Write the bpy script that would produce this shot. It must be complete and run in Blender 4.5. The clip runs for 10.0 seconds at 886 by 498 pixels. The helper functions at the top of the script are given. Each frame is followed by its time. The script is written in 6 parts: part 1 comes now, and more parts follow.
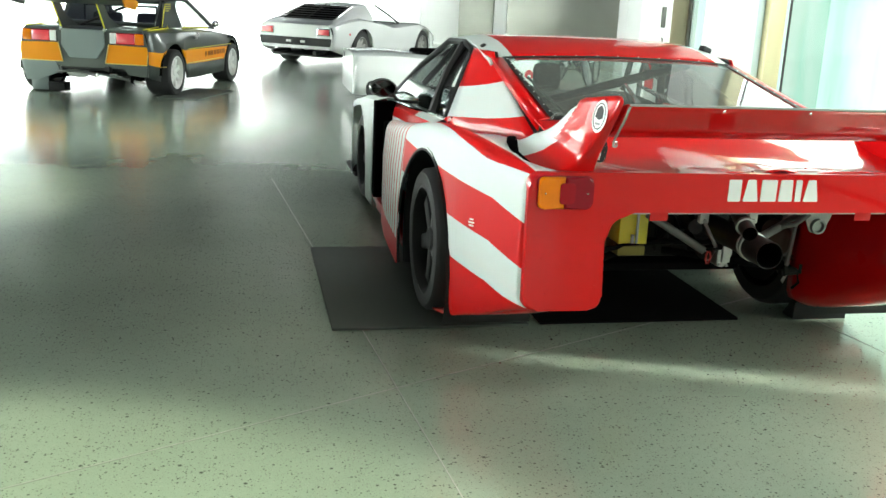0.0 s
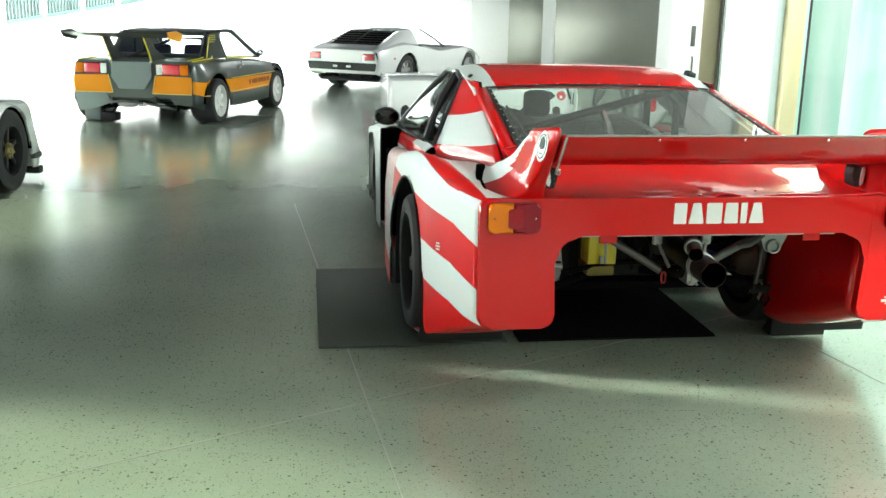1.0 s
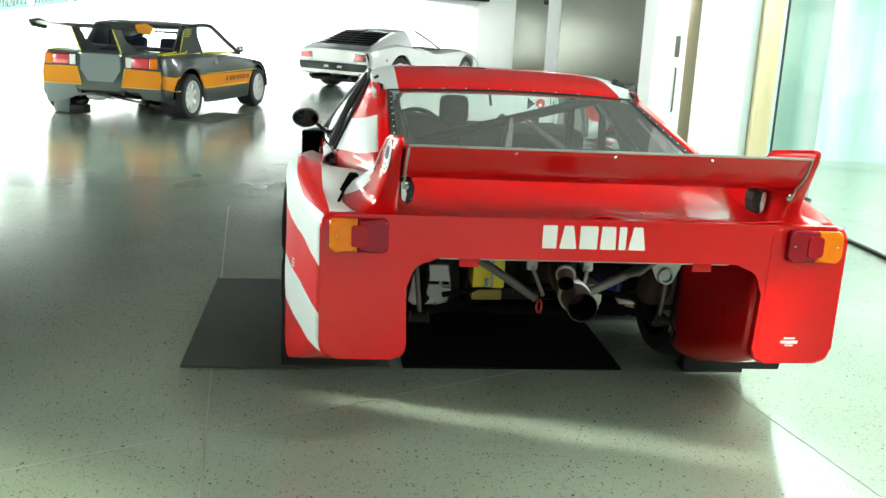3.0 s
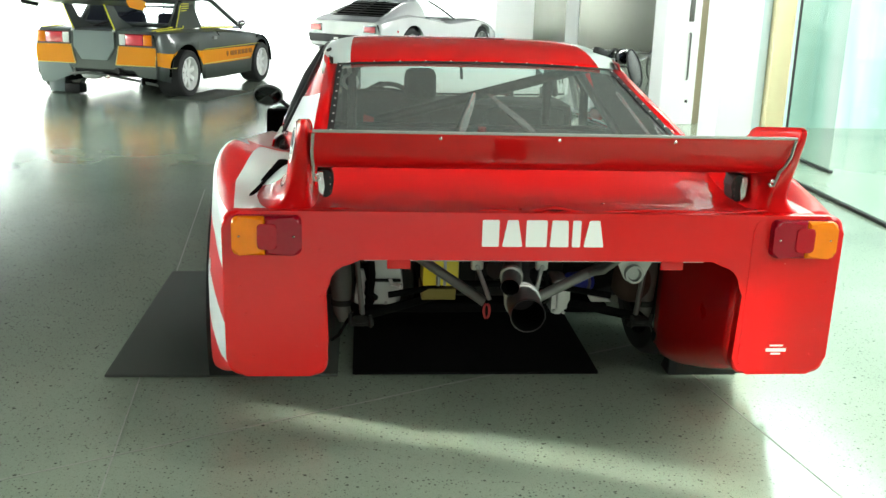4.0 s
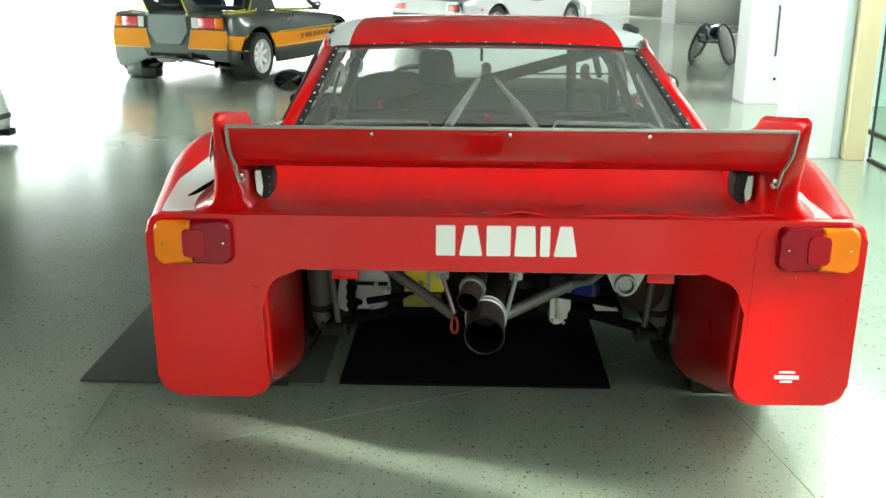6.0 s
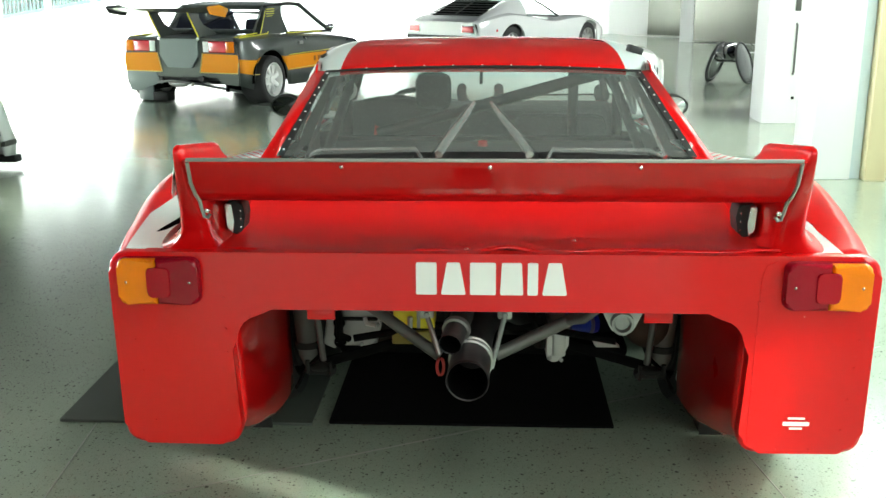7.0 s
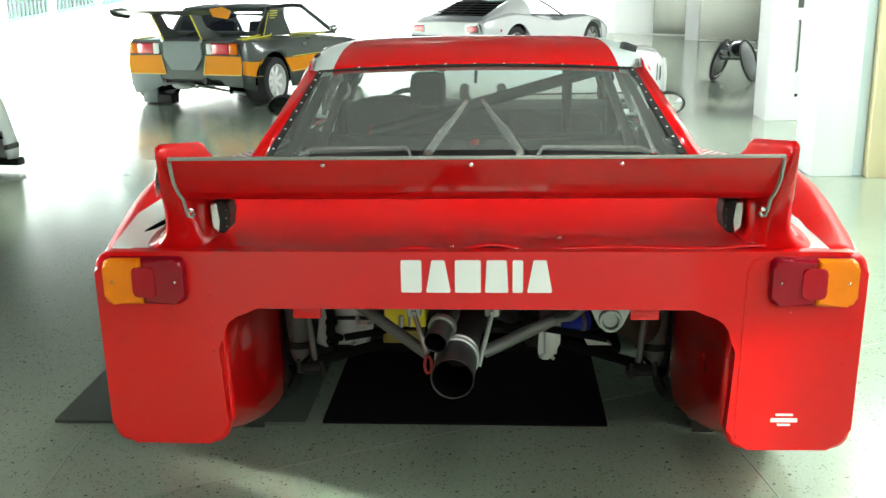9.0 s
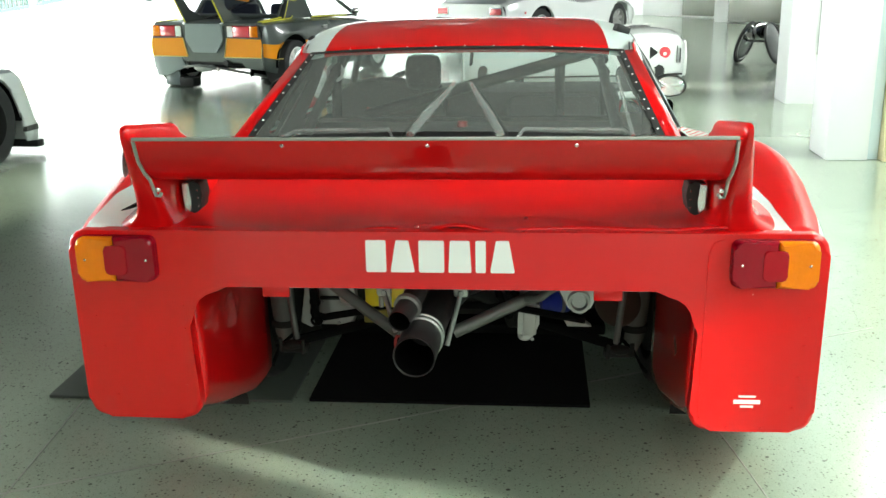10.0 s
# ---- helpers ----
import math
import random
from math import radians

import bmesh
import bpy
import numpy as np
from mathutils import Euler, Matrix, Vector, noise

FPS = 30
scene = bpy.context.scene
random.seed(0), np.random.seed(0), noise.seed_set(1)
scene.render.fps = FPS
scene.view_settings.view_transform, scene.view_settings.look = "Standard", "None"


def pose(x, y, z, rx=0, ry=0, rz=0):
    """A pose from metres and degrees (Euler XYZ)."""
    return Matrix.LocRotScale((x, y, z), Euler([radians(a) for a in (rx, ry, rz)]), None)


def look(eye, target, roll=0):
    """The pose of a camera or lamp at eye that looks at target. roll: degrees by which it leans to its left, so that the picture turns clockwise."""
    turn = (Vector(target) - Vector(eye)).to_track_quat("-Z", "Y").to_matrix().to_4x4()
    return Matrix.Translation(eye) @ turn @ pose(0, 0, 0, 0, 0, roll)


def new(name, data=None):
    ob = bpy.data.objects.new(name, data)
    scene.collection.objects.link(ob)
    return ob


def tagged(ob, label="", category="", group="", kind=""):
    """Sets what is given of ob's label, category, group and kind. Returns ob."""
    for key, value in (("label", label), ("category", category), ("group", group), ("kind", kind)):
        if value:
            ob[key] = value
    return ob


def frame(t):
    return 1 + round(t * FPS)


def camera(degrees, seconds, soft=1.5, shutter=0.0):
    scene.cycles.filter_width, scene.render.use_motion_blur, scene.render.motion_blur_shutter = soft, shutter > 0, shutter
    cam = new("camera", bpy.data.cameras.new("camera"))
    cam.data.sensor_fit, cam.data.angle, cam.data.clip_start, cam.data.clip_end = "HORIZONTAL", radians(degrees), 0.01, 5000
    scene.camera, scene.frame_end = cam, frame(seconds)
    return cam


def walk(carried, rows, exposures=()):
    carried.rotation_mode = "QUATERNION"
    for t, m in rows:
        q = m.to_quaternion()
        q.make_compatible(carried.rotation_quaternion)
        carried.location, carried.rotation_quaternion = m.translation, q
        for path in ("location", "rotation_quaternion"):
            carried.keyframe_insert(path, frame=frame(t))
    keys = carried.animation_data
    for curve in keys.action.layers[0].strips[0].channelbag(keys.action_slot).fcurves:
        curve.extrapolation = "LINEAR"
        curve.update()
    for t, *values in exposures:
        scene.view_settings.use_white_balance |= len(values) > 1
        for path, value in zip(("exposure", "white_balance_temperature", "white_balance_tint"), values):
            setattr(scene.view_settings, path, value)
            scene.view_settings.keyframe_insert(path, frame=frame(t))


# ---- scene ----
cam = camera(49.0, 10.0)
PATH = [
    (0, (-1.842, -3.093, 1.424), (-1.438, -1.203, 0.911), 2.7),
    (0.5, (-1.648, -3.241, 1.481), (-1.399, -1.319, 0.988), 0.4),
    (1, (-1.5, -3.375, 1.514), (-1.23, -1.453, 1.032), 1.1),
    (1.5, (-1.306, -3.487, 1.512), (-1.119, -1.543, 1.078), 2.1),
    (2, (-1.152, -3.453, 1.542), (-0.95, -1.508, 1.125), 2.3),
    (2.5, (-1.001, -3.28, 1.518), (-0.761, -1.344, 1.078), 3.1),
    (4, (-0.505, -2.655, 1.479), (-0.34, -0.735, 0.946), 1.7),
    (4.5, (-0.263, -2.474, 1.484), (-0.148, -0.555, 0.932), 0.8),
    (5, (-0.195, -2.396, 1.439), (-0.109, -0.474, 0.892), 0.5),
    (5.5, (-0.164, -2.435, 1.462), (-0.146, -0.527, 0.863), 0.6),
    (6, (-0.085, -2.327, 1.469), (-0.138, -0.413, 0.891), 0.3),
    (7.5, (0.021, -2.148, 1.465), (-0.082, -0.223, 0.931), -0.5),
    (8, (0.033, -2.181, 1.475), (-0.062, -0.257, 0.936), -1.0),
    (8.5, (0.047, -2.162, 1.463), (-0.055, -0.238, 0.926), -0.7),
    (9, (0.062, -2.159, 1.458), (-0.054, -0.236, 0.921), -0.9),
    (9.5, (0.124, -2.182, 1.452), (0.001, -0.26, 0.911), -1.9),
    (10, (0.222, -2.175, 1.456), (0.041, -0.266, 0.887), -1.1),
]
walk(cam, [(t, look(eye, target, roll)) for t, eye, target, roll in PATH])

# ---- light ----
world = bpy.data.worlds.new("sky")
scene.world = world
world.use_nodes = True
wn = world.node_tree
sky = wn.nodes.new("ShaderNodeTexSky")
sky.sky_type = "NISHITA"
sky.sun_disc = False
sky.dust_density, sky.ozone_density, sky.air_density = 6.0, 0.2, 0.7
SUN_EL, SUN_AZ = 53.5, 108.0
sky.sun_elevation, sky.sun_rotation = radians(SUN_EL), radians(SUN_AZ)
wn.links.new(sky.outputs[0], wn.nodes["Background"].inputs[0])
wn.nodes["Background"].inputs[1].default_value = 0.13


def lamp(name, kind, power, m, colour=(1, 1, 1), **more):
    data = bpy.data.lights.new(name, kind)
    data.energy, data.color = power, colour
    for key, value in more.items():
        if key == "angle":
            data.angle = value
        elif key == "size":
            data.shape, data.size, data.size_y = "RECTANGLE", value[0], value[1]
        elif key == "spread":
            data.spread = radians(value)
        elif key == "spot":
            data.spot_size, data.spot_blend, data.shadow_soft_size = value
    ob = new(name, data)
    ob.matrix_world = m
    return ob


# the sun comes over the glass front and down through an opening added in the roof
az, el = radians(SUN_AZ), radians(SUN_EL)
sun_dir = Vector((math.sin(az) * math.cos(el), math.cos(az) * math.cos(el), math.sin(el)))
lamp("sun", "SUN", 3.0, look(sun_dir * 30, (0, 0, 0)), (1, 0.96, 0.88), angle=radians(3.5))
# sky light in the upper part of the glass front
lamp("front_daylight", "AREA", 340, look((3.25, 1.0, 2.9), (0, 1.0, 0.4)), (0.93, 1, 0.97), size=(11.0, 1.2))
# added fill just inside the front, aimed at the two pillars
lamp("corner_daylight", "AREA", 75, look((3.15, 1.0, 2.3), (2.3, 5.3, 1.2)), (0.93, 1, 1), size=(2.4, 1.8))
# added fills out of view: ramp wall, west hall, coupe's floor, far wall, lift
lamp("ramp_daylight", "AREA", 1750, look((0.4, 15.7, 3.45), (-2.6, 18.34, 0.9)), (0.93, 1, 0.97), size=(18.0, 0.9), spread=84)
lamp("west_windows", "AREA", 600, look((-13.4, 15.0, 1.9), (0, 7.0, 0.9)), (0.93, 1, 0.97), size=(15.0, 3.3))
lamp("side_daylight", "AREA", 1000, pose(-7.1, 9.6, 3.45), (0.93, 1, 0.95), size=(2.6, 8.0), spread=66)
lamp("atrium_daylight", "AREA", 520, look((-7.0, 23.0, 3.4), (-11.5, 27.0, 1.8)), (0.90, 1, 1), size=(9.0, 1.0))
lamp("lift_daylight", "AREA", 450, look((6.5, 13.0, 3.4), (3.4, 17.5, 0.6)), (0.93, 1, 0.97), size=(5.0, 1.0))
# two added fills behind the camera, for the car's tail and the floor there
lamp("entrance_daylight", "AREA", 132, look((2.2, -5.2, 3.45), (0.9, -0.2, 0)), (0.95, 1, 0.92), size=(4.0, 1.6))
lamp("rear_daylight", "AREA", 15, look((-0.6, -9.0, 1.9), (-0.2, 0, 0.8)), (0.95, 1, 0.94), size=(6.0, 2.0), spread=90)
# added fill for the open racer's near side
lamp("bay_daylight", "AREA", 14, look((3.25, 6.2, 1.9), (0.7, 8.6, 0.4)), (0.95, 1, 0.97), size=(1.8, 2.2), spread=58)
# added fill before the closed west wall, for the racing car's left side
lamp("west_daylight", "AREA", 650, look((-13.9, 3.2, 1.7), (0, 1.2, 0.6)), (0.93, 1, 0.97), size=(8.0, 2.4), spread=70)
# narrow added lamp that lays a streak on the floor, like sun between posts
lamp("slanting_daylight", "AREA", 0.55, look((2.84, -0.92, 1.25), (-0.05, 0.235, 0)), (1, 1, 0.86), size=(0.09, 0.62), spread=4)
# ceiling spots over the racing car
for sx, sy, watt in ((-1.2, -1.6, 18), (0.5, -1.1, 80), (-1.6, 2.4, 15), (0.9, 3.0, 80), (0.45, 0.7, 55), (-0.4, 0.9, 15)):
    lamp("ceiling_spot", "SPOT", watt, look((sx, sy, 3.5), (sx * 0.6, sy + 0.8, 0)), (1, 0.97, 0.9), spot=(radians(80), 0.6, 0.10))
# more spots, added without fixtures to lay pools of light on the floor
lamp("ceiling_spot", "SPOT", 600, look((-2.9, -2.05, 3.5), (-2.9, -2.049, 0)), (0.95, 1, 0.74), spot=(radians(71), 0.22, 0.14))
lamp("ceiling_spot", "SPOT", 150, look((0.3, -3.3, 3.5), (0.45, 0.15, 0)), (0.97, 1, 0.88), spot=(radians(28), 0.9, 0.3))
lamp("ceiling_spot", "SPOT", 420, look((-4.0, 3.7, 3.5), (-4.0, 3.701, 0)), (0.97, 1, 0.82), spot=(radians(44), 0.7, 0.12))
lamp("ceiling_spot", "SPOT", 210, look((-2.9, 6.6, 3.5), (-2.9, 6.601, 0)), (0.97, 1, 0.84), spot=(radians(58), 0.8, 0.12))
scene.view_settings.exposure = 0.42


# ---- materials ----
def material(name, base, rough=0.5, metal=0.0, coat=0.0, bump=0.0, bump_scale=40.0, vary=0.08, vary_scale=3.0, spec=0.5, rough_vary=0.06, alpha=1.0, trans=0.0, emit=0.0):
    m = bpy.data.materials.new(name)
    m.use_nodes = True
    n, l = m.node_tree.nodes, m.node_tree.links
    b = n["Principled BSDF"]
    b.inputs["Base Color"].default_value = (*base, 1)
    b.inputs["Roughness"].default_value = rough
    b.inputs["Metallic"].default_value = metal
    b.inputs["Coat Weight"].default_value = coat
    b.inputs["Coat Roughness"].default_value = 0.03
    b.inputs["Specular IOR Level"].default_value = spec
    b.inputs["Transmission Weight"].default_value = trans
    if emit:
        b.inputs["Emission Color"].default_value = (*base, 1)
        b.inputs["Emission Strength"].default_value = emit
    tc = n.new("ShaderNodeTexCoord")
    if vary:
        big = n.new("ShaderNodeTexNoise")
        big.inputs["Scale"].default_value, big.inputs["Detail"].default_value = vary_scale, 6
        l.new(tc.outputs["Object"], big.inputs["Vector"])
        mix = n.new("ShaderNodeMix")
        mix.data_type = "RGBA"
        mix.inputs[6].default_value = (*[max(0, c * (1 - vary)) for c in base], 1)
        mix.inputs[7].default_value = (*[min(1, c * (1 + vary)) for c in base], 1)
        l.new(big.outputs["Fac"], mix.inputs[0])
        l.new(mix.outputs[2], b.inputs["Base Color"])
        rr = n.new("ShaderNodeMapRange")
        rr.inputs[3].default_value, rr.inputs[4].default_value = max(0.01, rough - rough_vary), rough + rough_vary
        l.new(big.outputs["Fac"], rr.inputs[0])
        l.new(rr.outputs[0], b.inputs["Roughness"])
    if bump:
        fine = n.new("ShaderNodeTexNoise")
        fine.inputs["Scale"].default_value, fine.inputs["Detail"].default_value = bump_scale, 5
        l.new(tc.outputs["Object"], fine.inputs["Vector"])
        bp = n.new("ShaderNodeBump")
        bp.inputs["Strength"].default_value, bp.inputs["Distance"].default_value = bump, 0.004
        l.new(fine.outputs["Fac"], bp.inputs["Height"])
        l.new(bp.outputs[0], b.inputs["Normal"])
    return m


def mathnode(nodes, links, op, a, b):
    nd = nodes.new("ShaderNodeMath")
    nd.operation = op
    for i, v in enumerate((a, b)):
        if isinstance(v, (int, float)):
            nd.inputs[i].default_value = v
        else:
            links.new(v, nd.inputs[i])
    return nd.outputs[0]


SKEW = 0.02  # how far the racing car's nose is set over, per metre of its length
RED, WHITE = (0.62, 0.004, 0.005), (0.66, 0.74, 0.71)
red_paint = material("red_paint", RED, 0.3, coat=0.85, spec=0.04, bump=0.10, bump_scale=7, vary=0.06, vary_scale=2)


def chipped(m, colour, scale, size):
    """Small paint chips and short scuffs where the clear coat has worn through."""
    n, l = m.node_tree.nodes, m.node_tree.links
    b = n["Principled BSDF"]
    src = b.inputs["Base Color"].links[0].from_socket
    tc = n.new("ShaderNodeTexCoord")
    last = src
    for sc, stretch in ((scale, (1, 1, 1)), (scale * 0.45, (0.4, 1, 3.2))):
        mp = n.new("ShaderNodeMapping")
        mp.inputs["Scale"].default_value = stretch
        l.new(tc.outputs["Object"], mp.inputs["Vector"])
        v = n.new("ShaderNodeTexVoronoi")
        v.inputs["Scale"].default_value = sc
        l.new(mp.outputs[0], v.inputs["Vector"])
        pick = n.new("ShaderNodeSeparateColor")
        l.new(v.outputs["Color"], pick.inputs[0])
        d = mathnode(n, l, "ADD", v.outputs["Distance"], mathnode(n, l, "MULTIPLY", pick.outputs[0], 1.6))
        chip = n.new("ShaderNodeMapRange")
        chip.inputs[1].default_value, chip.inputs[2].default_value = size, size * 1.7
        chip.inputs[3].default_value, chip.inputs[4].default_value = 0.7, 0
        l.new(d, chip.inputs[0])
        mix = n.new("ShaderNodeMix")
        mix.data_type = "RGBA"
        l.new(chip.outputs[0], mix.inputs[0])
        l.new(last, mix.inputs[6])
        mix.inputs[7].default_value = (*colour, 1)
        last = mix.outputs[2]
    l.new(last, b.inputs["Base Color"])


chipped(red_paint, (0.70, 0.26, 0.23), 26, 0.05)
white_paint = material("white_paint", WHITE, 0.3, coat=0.35, bump=0.04, bump_scale=9, vary=0.04)


def livery_paint():
    """Red with the two white bands that run along the rear fender's side, painted by height and length."""
    m = material("livery_paint", RED, 0.42, coat=0.10, spec=0.25, bump=0.05, bump_scale=9, vary=0.05, vary_scale=2)
    n, l = m.node_tree.nodes, m.node_tree.links
    b = n["Principled BSDF"]
    tc = n.new("ShaderNodeTexCoord")
    sep = n.new("ShaderNodeSeparateXYZ")
    l.new(tc.outputs["Object"], sep.inputs[0])
    x, y, z = sep.outputs
    x = mathnode(n, l, "ADD", x, mathnode(n, l, "MULTIPLY", y, SKEW))
    ax = mathnode(n, l, "ABSOLUTE", x, 0)

    # the bands climb off the rear corner, then run nearly level
    climb = mathnode(n, l, "ADD", mathnode(n, l, "MULTIPLY", mathnode(n, l, "MINIMUM", y, 0.25), 0.17), mathnode(n, l, "MULTIPLY", mathnode(n, l, "MAXIMUM", mathnode(n, l, "SUBTRACT", y, 0.25), 0), 0.02))
    low_edge = mathnode(n, l, "ADD", climb, 0.664)
    high_edge = mathnode(n, l, "ADD", mathnode(n, l, "MULTIPLY", climb, 0.5), 0.813)
    upper = mathnode(n, l, "MULTIPLY", mathnode(n, l, "GREATER_THAN", z, low_edge), mathnode(n, l, "LESS_THAN", z, high_edge))
    ym = mathnode(n, l, "MINIMUM", y, 0.75)
    shoulder = mathnode(n, l, "ADD", mathnode(n, l, "MULTIPLY", ym, mathnode(n, l, "SUBTRACT", 0.30, mathnode(n, l, "MULTIPLY", ym, 0.20))), 0.869)
    rim = mathnode(n, l, "MULTIPLY", mathnode(n, l, "GREATER_THAN", ax, shoulder), mathnode(n, l, "GREATER_THAN", z, low_edge))
    upper = mathnode(n, l, "MAXIMUM", upper, rim)
    ahead = mathnode(n, l, "MULTIPLY", mathnode(n, l, "GREATER_THAN", y, 1.12), mathnode(n, l, "GREATER_THAN", z, low_edge))
    upper = mathnode(n, l, "MAXIMUM", upper, ahead)
    lower = mathnode(n, l, "MULTIPLY", mathnode(n, l, "GREATER_THAN", z, mathnode(n, l, "ADD", climb, 0.352)), mathnode(n, l, "LESS_THAN", z, mathnode(n, l, "ADD", mathnode(n, l, "MULTIPLY", climb, 1.15), 0.501)))
    side = mathnode(n, l, "GREATER_THAN", ax, mathnode(n, l, "ADD", mathnode(n, l, "MULTIPLY", y, 0.12), 0.785))
    white = mathnode(n, l, "MULTIPLY", mathnode(n, l, "MAXIMUM", upper, lower), side)
    # the inner band on top, beside the cabin
    inner = mathnode(n, l, "MINIMUM", mathnode(n, l, "ADD", mathnode(n, l, "MULTIPLY", y, 0.08), 0.862), 0.886)
    inner = mathnode(n, l, "SUBTRACT", inner, mathnode(n, l, "MULTIPLY", mathnode(n, l, "GREATER_THAN", x, 0), 0.05))
    top = mathnode(n, l, "MULTIPLY", mathnode(n, l, "LESS_THAN", ax, inner), mathnode(n, l, "GREATER_THAN", z, 0.79))
    white = mathnode(n, l, "MAXIMUM", white, top)
    # thin upright stripes ahead of the wheel arch
    front = mathnode(n, l, "GREATER_THAN", y, 1.50)
    fine = mathnode(n, l, "GREATER_THAN", mathnode(n, l, "FRACT", mathnode(n, l, "MULTIPLY", mathnode(n, l, "ADD", y, mathnode(n, l, "MULTIPLY", z, 0.06)), 11.0), 0), 0.30)
    low_white = mathnode(n, l, "MULTIPLY", fine, mathnode(n, l, "GREATER_THAN", z, 0.22))
    keep = mathnode(n, l, "SUBTRACT", 1.0, front)
    white = mathnode(n, l, "ADD", mathnode(n, l, "MULTIPLY", white, keep), mathnode(n, l, "MULTIPLY", low_white, front))
    # the rear edge itself stays red
    white = mathnode(n, l, "MULTIPLY", white, mathnode(n, l, "GREATER_THAN", y, 0.012))
    base_in = b.inputs["Base Color"]
    before = base_in.links[0].from_socket
    mix = n.new("ShaderNodeMix")
    mix.data_type = "RGBA"
    l.new(white, mix.inputs[0])
    l.new(before, mix.inputs[6])
    mix.inputs[7].default_value = (*WHITE, 1)
    l.new(mix.outputs[2], base_in)
    return m


fender_paint = livery_paint()
black_paint = material("black_paint", (0.012, 0.013, 0.013), 0.3, coat=0.5)
satin_black = material("satin_black", (0.012, 0.012, 0.012), 0.55, bump=0.1, spec=0.35)
rubber = material("rubber", (0.022, 0.022, 0.022), 0.72, bump=0.25, bump_scale=120)
# the middle mat's colour holds the shade under the car; the side mat is lighter
mat_shaded = material("mat_shaded", (0.003, 0.003, 0.003), 0.9, bump=0.2, bump_scale=220, spec=0.1)
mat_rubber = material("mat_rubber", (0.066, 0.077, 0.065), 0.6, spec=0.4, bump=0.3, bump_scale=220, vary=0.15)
chrome = material("chrome", (0.75, 0.75, 0.75), 0.08, metal=1.0, vary=0.02)
dark_mirror = material("dark_mirror", (0.035, 0.037, 0.036), 0.05, metal=1.0, vary=0.02)
steel = material("steel", (0.30, 0.30, 0.29), 0.42, metal=1.0, bump=0.1, vary=0.15, vary_scale=8)
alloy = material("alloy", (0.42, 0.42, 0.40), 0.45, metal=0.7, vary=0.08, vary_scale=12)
bright_alloy = material("bright_alloy", (0.78, 0.78, 0.76), 0.4, metal=0.35, vary=0.08, vary_scale=12)
rubber_grey = material("rubber_grey", (0.30, 0.30, 0.28), 0.35, metal=0.4, vary=0.1)
grey_tube = material("grey_tube", (0.10, 0.10, 0.093), 0.45, metal=0.3, bump=0.1, vary=0.15)
# cast parts, darkened in colour for the engine bay's shade
shaded_cast = material("shaded_cast", (0.020, 0.020, 0.018), 0.8, spec=0.15, bump=0.5, bump_scale=60, vary=0.25, vary_scale=9)
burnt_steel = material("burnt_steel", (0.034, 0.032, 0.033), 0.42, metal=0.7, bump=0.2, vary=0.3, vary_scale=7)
pale_shield = material("pale_shield", (0.42, 0.43, 0.40), 0.6, bump=0.2)
badge_grey = material("badge_grey", (0.30, 0.31, 0.31), 0.4, bump=0.6, bump_scale=160, vary=0.5, vary_scale=60)
rusty = material("rusty", (0.055, 0.032, 0.022), 0.8, metal=0.2, bump=0.4, vary=0.4, vary_scale=12)
damper_grey = material("damper_grey", (0.10, 0.105, 0.095), 0.6, metal=0.2, bump=0.2, vary=0.3, vary_scale=9)
# near black for bay arms, hoses and wheel wells, their shade included
bay_shade = material("bay_shade", (0.005, 0.005, 0.005), 0.9, spec=0.06, bump=0.2)
disc_metal = material("disc_metal", (0.16, 0.165, 0.165), 0.22, metal=0.9, vary=0.1)
polished = material("polished", (0.72, 0.73, 0.72), 0.18, metal=0.75, vary=0.15, vary_scale=14)
# soot in pipe bores; on intakes, slots and wells the opening's shade as colour
soot_and_shade = material("soot_and_shade", (0.002, 0.002, 0.002), 0.95, spec=0.01)
yellow_tank = material("yellow_tank", (0.72, 0.60, 0.01), 0.35, coat=0.3, bump=0.08)
olive_metal = material("olive_metal", (0.20, 0.16, 0.03), 0.5, metal=0.3)
blue_hose = material("blue_hose", (0.01, 0.03, 0.32), 0.4, bump=0.1)
amber_lens = material("amber_lens", (0.80, 0.19, 0.0), 0.25, coat=0.4, spec=0.2, bump=0.35, bump_scale=70, vary=0.15, vary_scale=20)
red_lens = material("red_lens", (0.27, 0.0, 0.010), 0.25, coat=0.4, spec=0.2, bump=0.3, bump_scale=70, vary=0.15, vary_scale=20)
bright_red_lens = material("bright_red_lens", (0.36, 0.0, 0.008), 0.25, coat=0.4, spec=0.2, bump=0.3, bump_scale=60)
decal_white = material("decal_white", (0.8, 0.8, 0.78), 0.4, vary=0.03)
dark_cloth = material("dark_cloth", (0.045, 0.047, 0.046), 0.9, bump=0.4, bump_scale=150)
harness_red = material("harness_red", (0.35, 0.02, 0.02), 0.7, bump=0.3)
car_white = material("car_white", (0.74, 0.76, 0.74), 0.25, coat=0.8, vary=0.03)
graphite_paint = material("graphite_paint", (0.050, 0.060, 0.055), 0.3, coat=0.7, vary=0.1)
orange_paint = material("orange_paint", (0.86, 0.30, 0.004), 0.35, coat=0.2, spec=0.2, vary=0.05)
grey_panel = material("grey_panel", (0.20, 0.24, 0.24), 0.35, coat=0.4)
yellow_line = material("yellow_line", (0.75, 0.68, 0.06), 0.4)
plaster = material("plaster", (0.82, 0.83, 0.82), 0.7, bump=0.08, bump_scale=30, vary=0.03, vary_scale=0.8)
dark_ceiling = material("dark_ceiling", (0.055, 0.057, 0.055), 0.85, vary=0.1, vary_scale=0.7)
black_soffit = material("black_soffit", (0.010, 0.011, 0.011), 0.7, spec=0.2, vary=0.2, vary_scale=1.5)
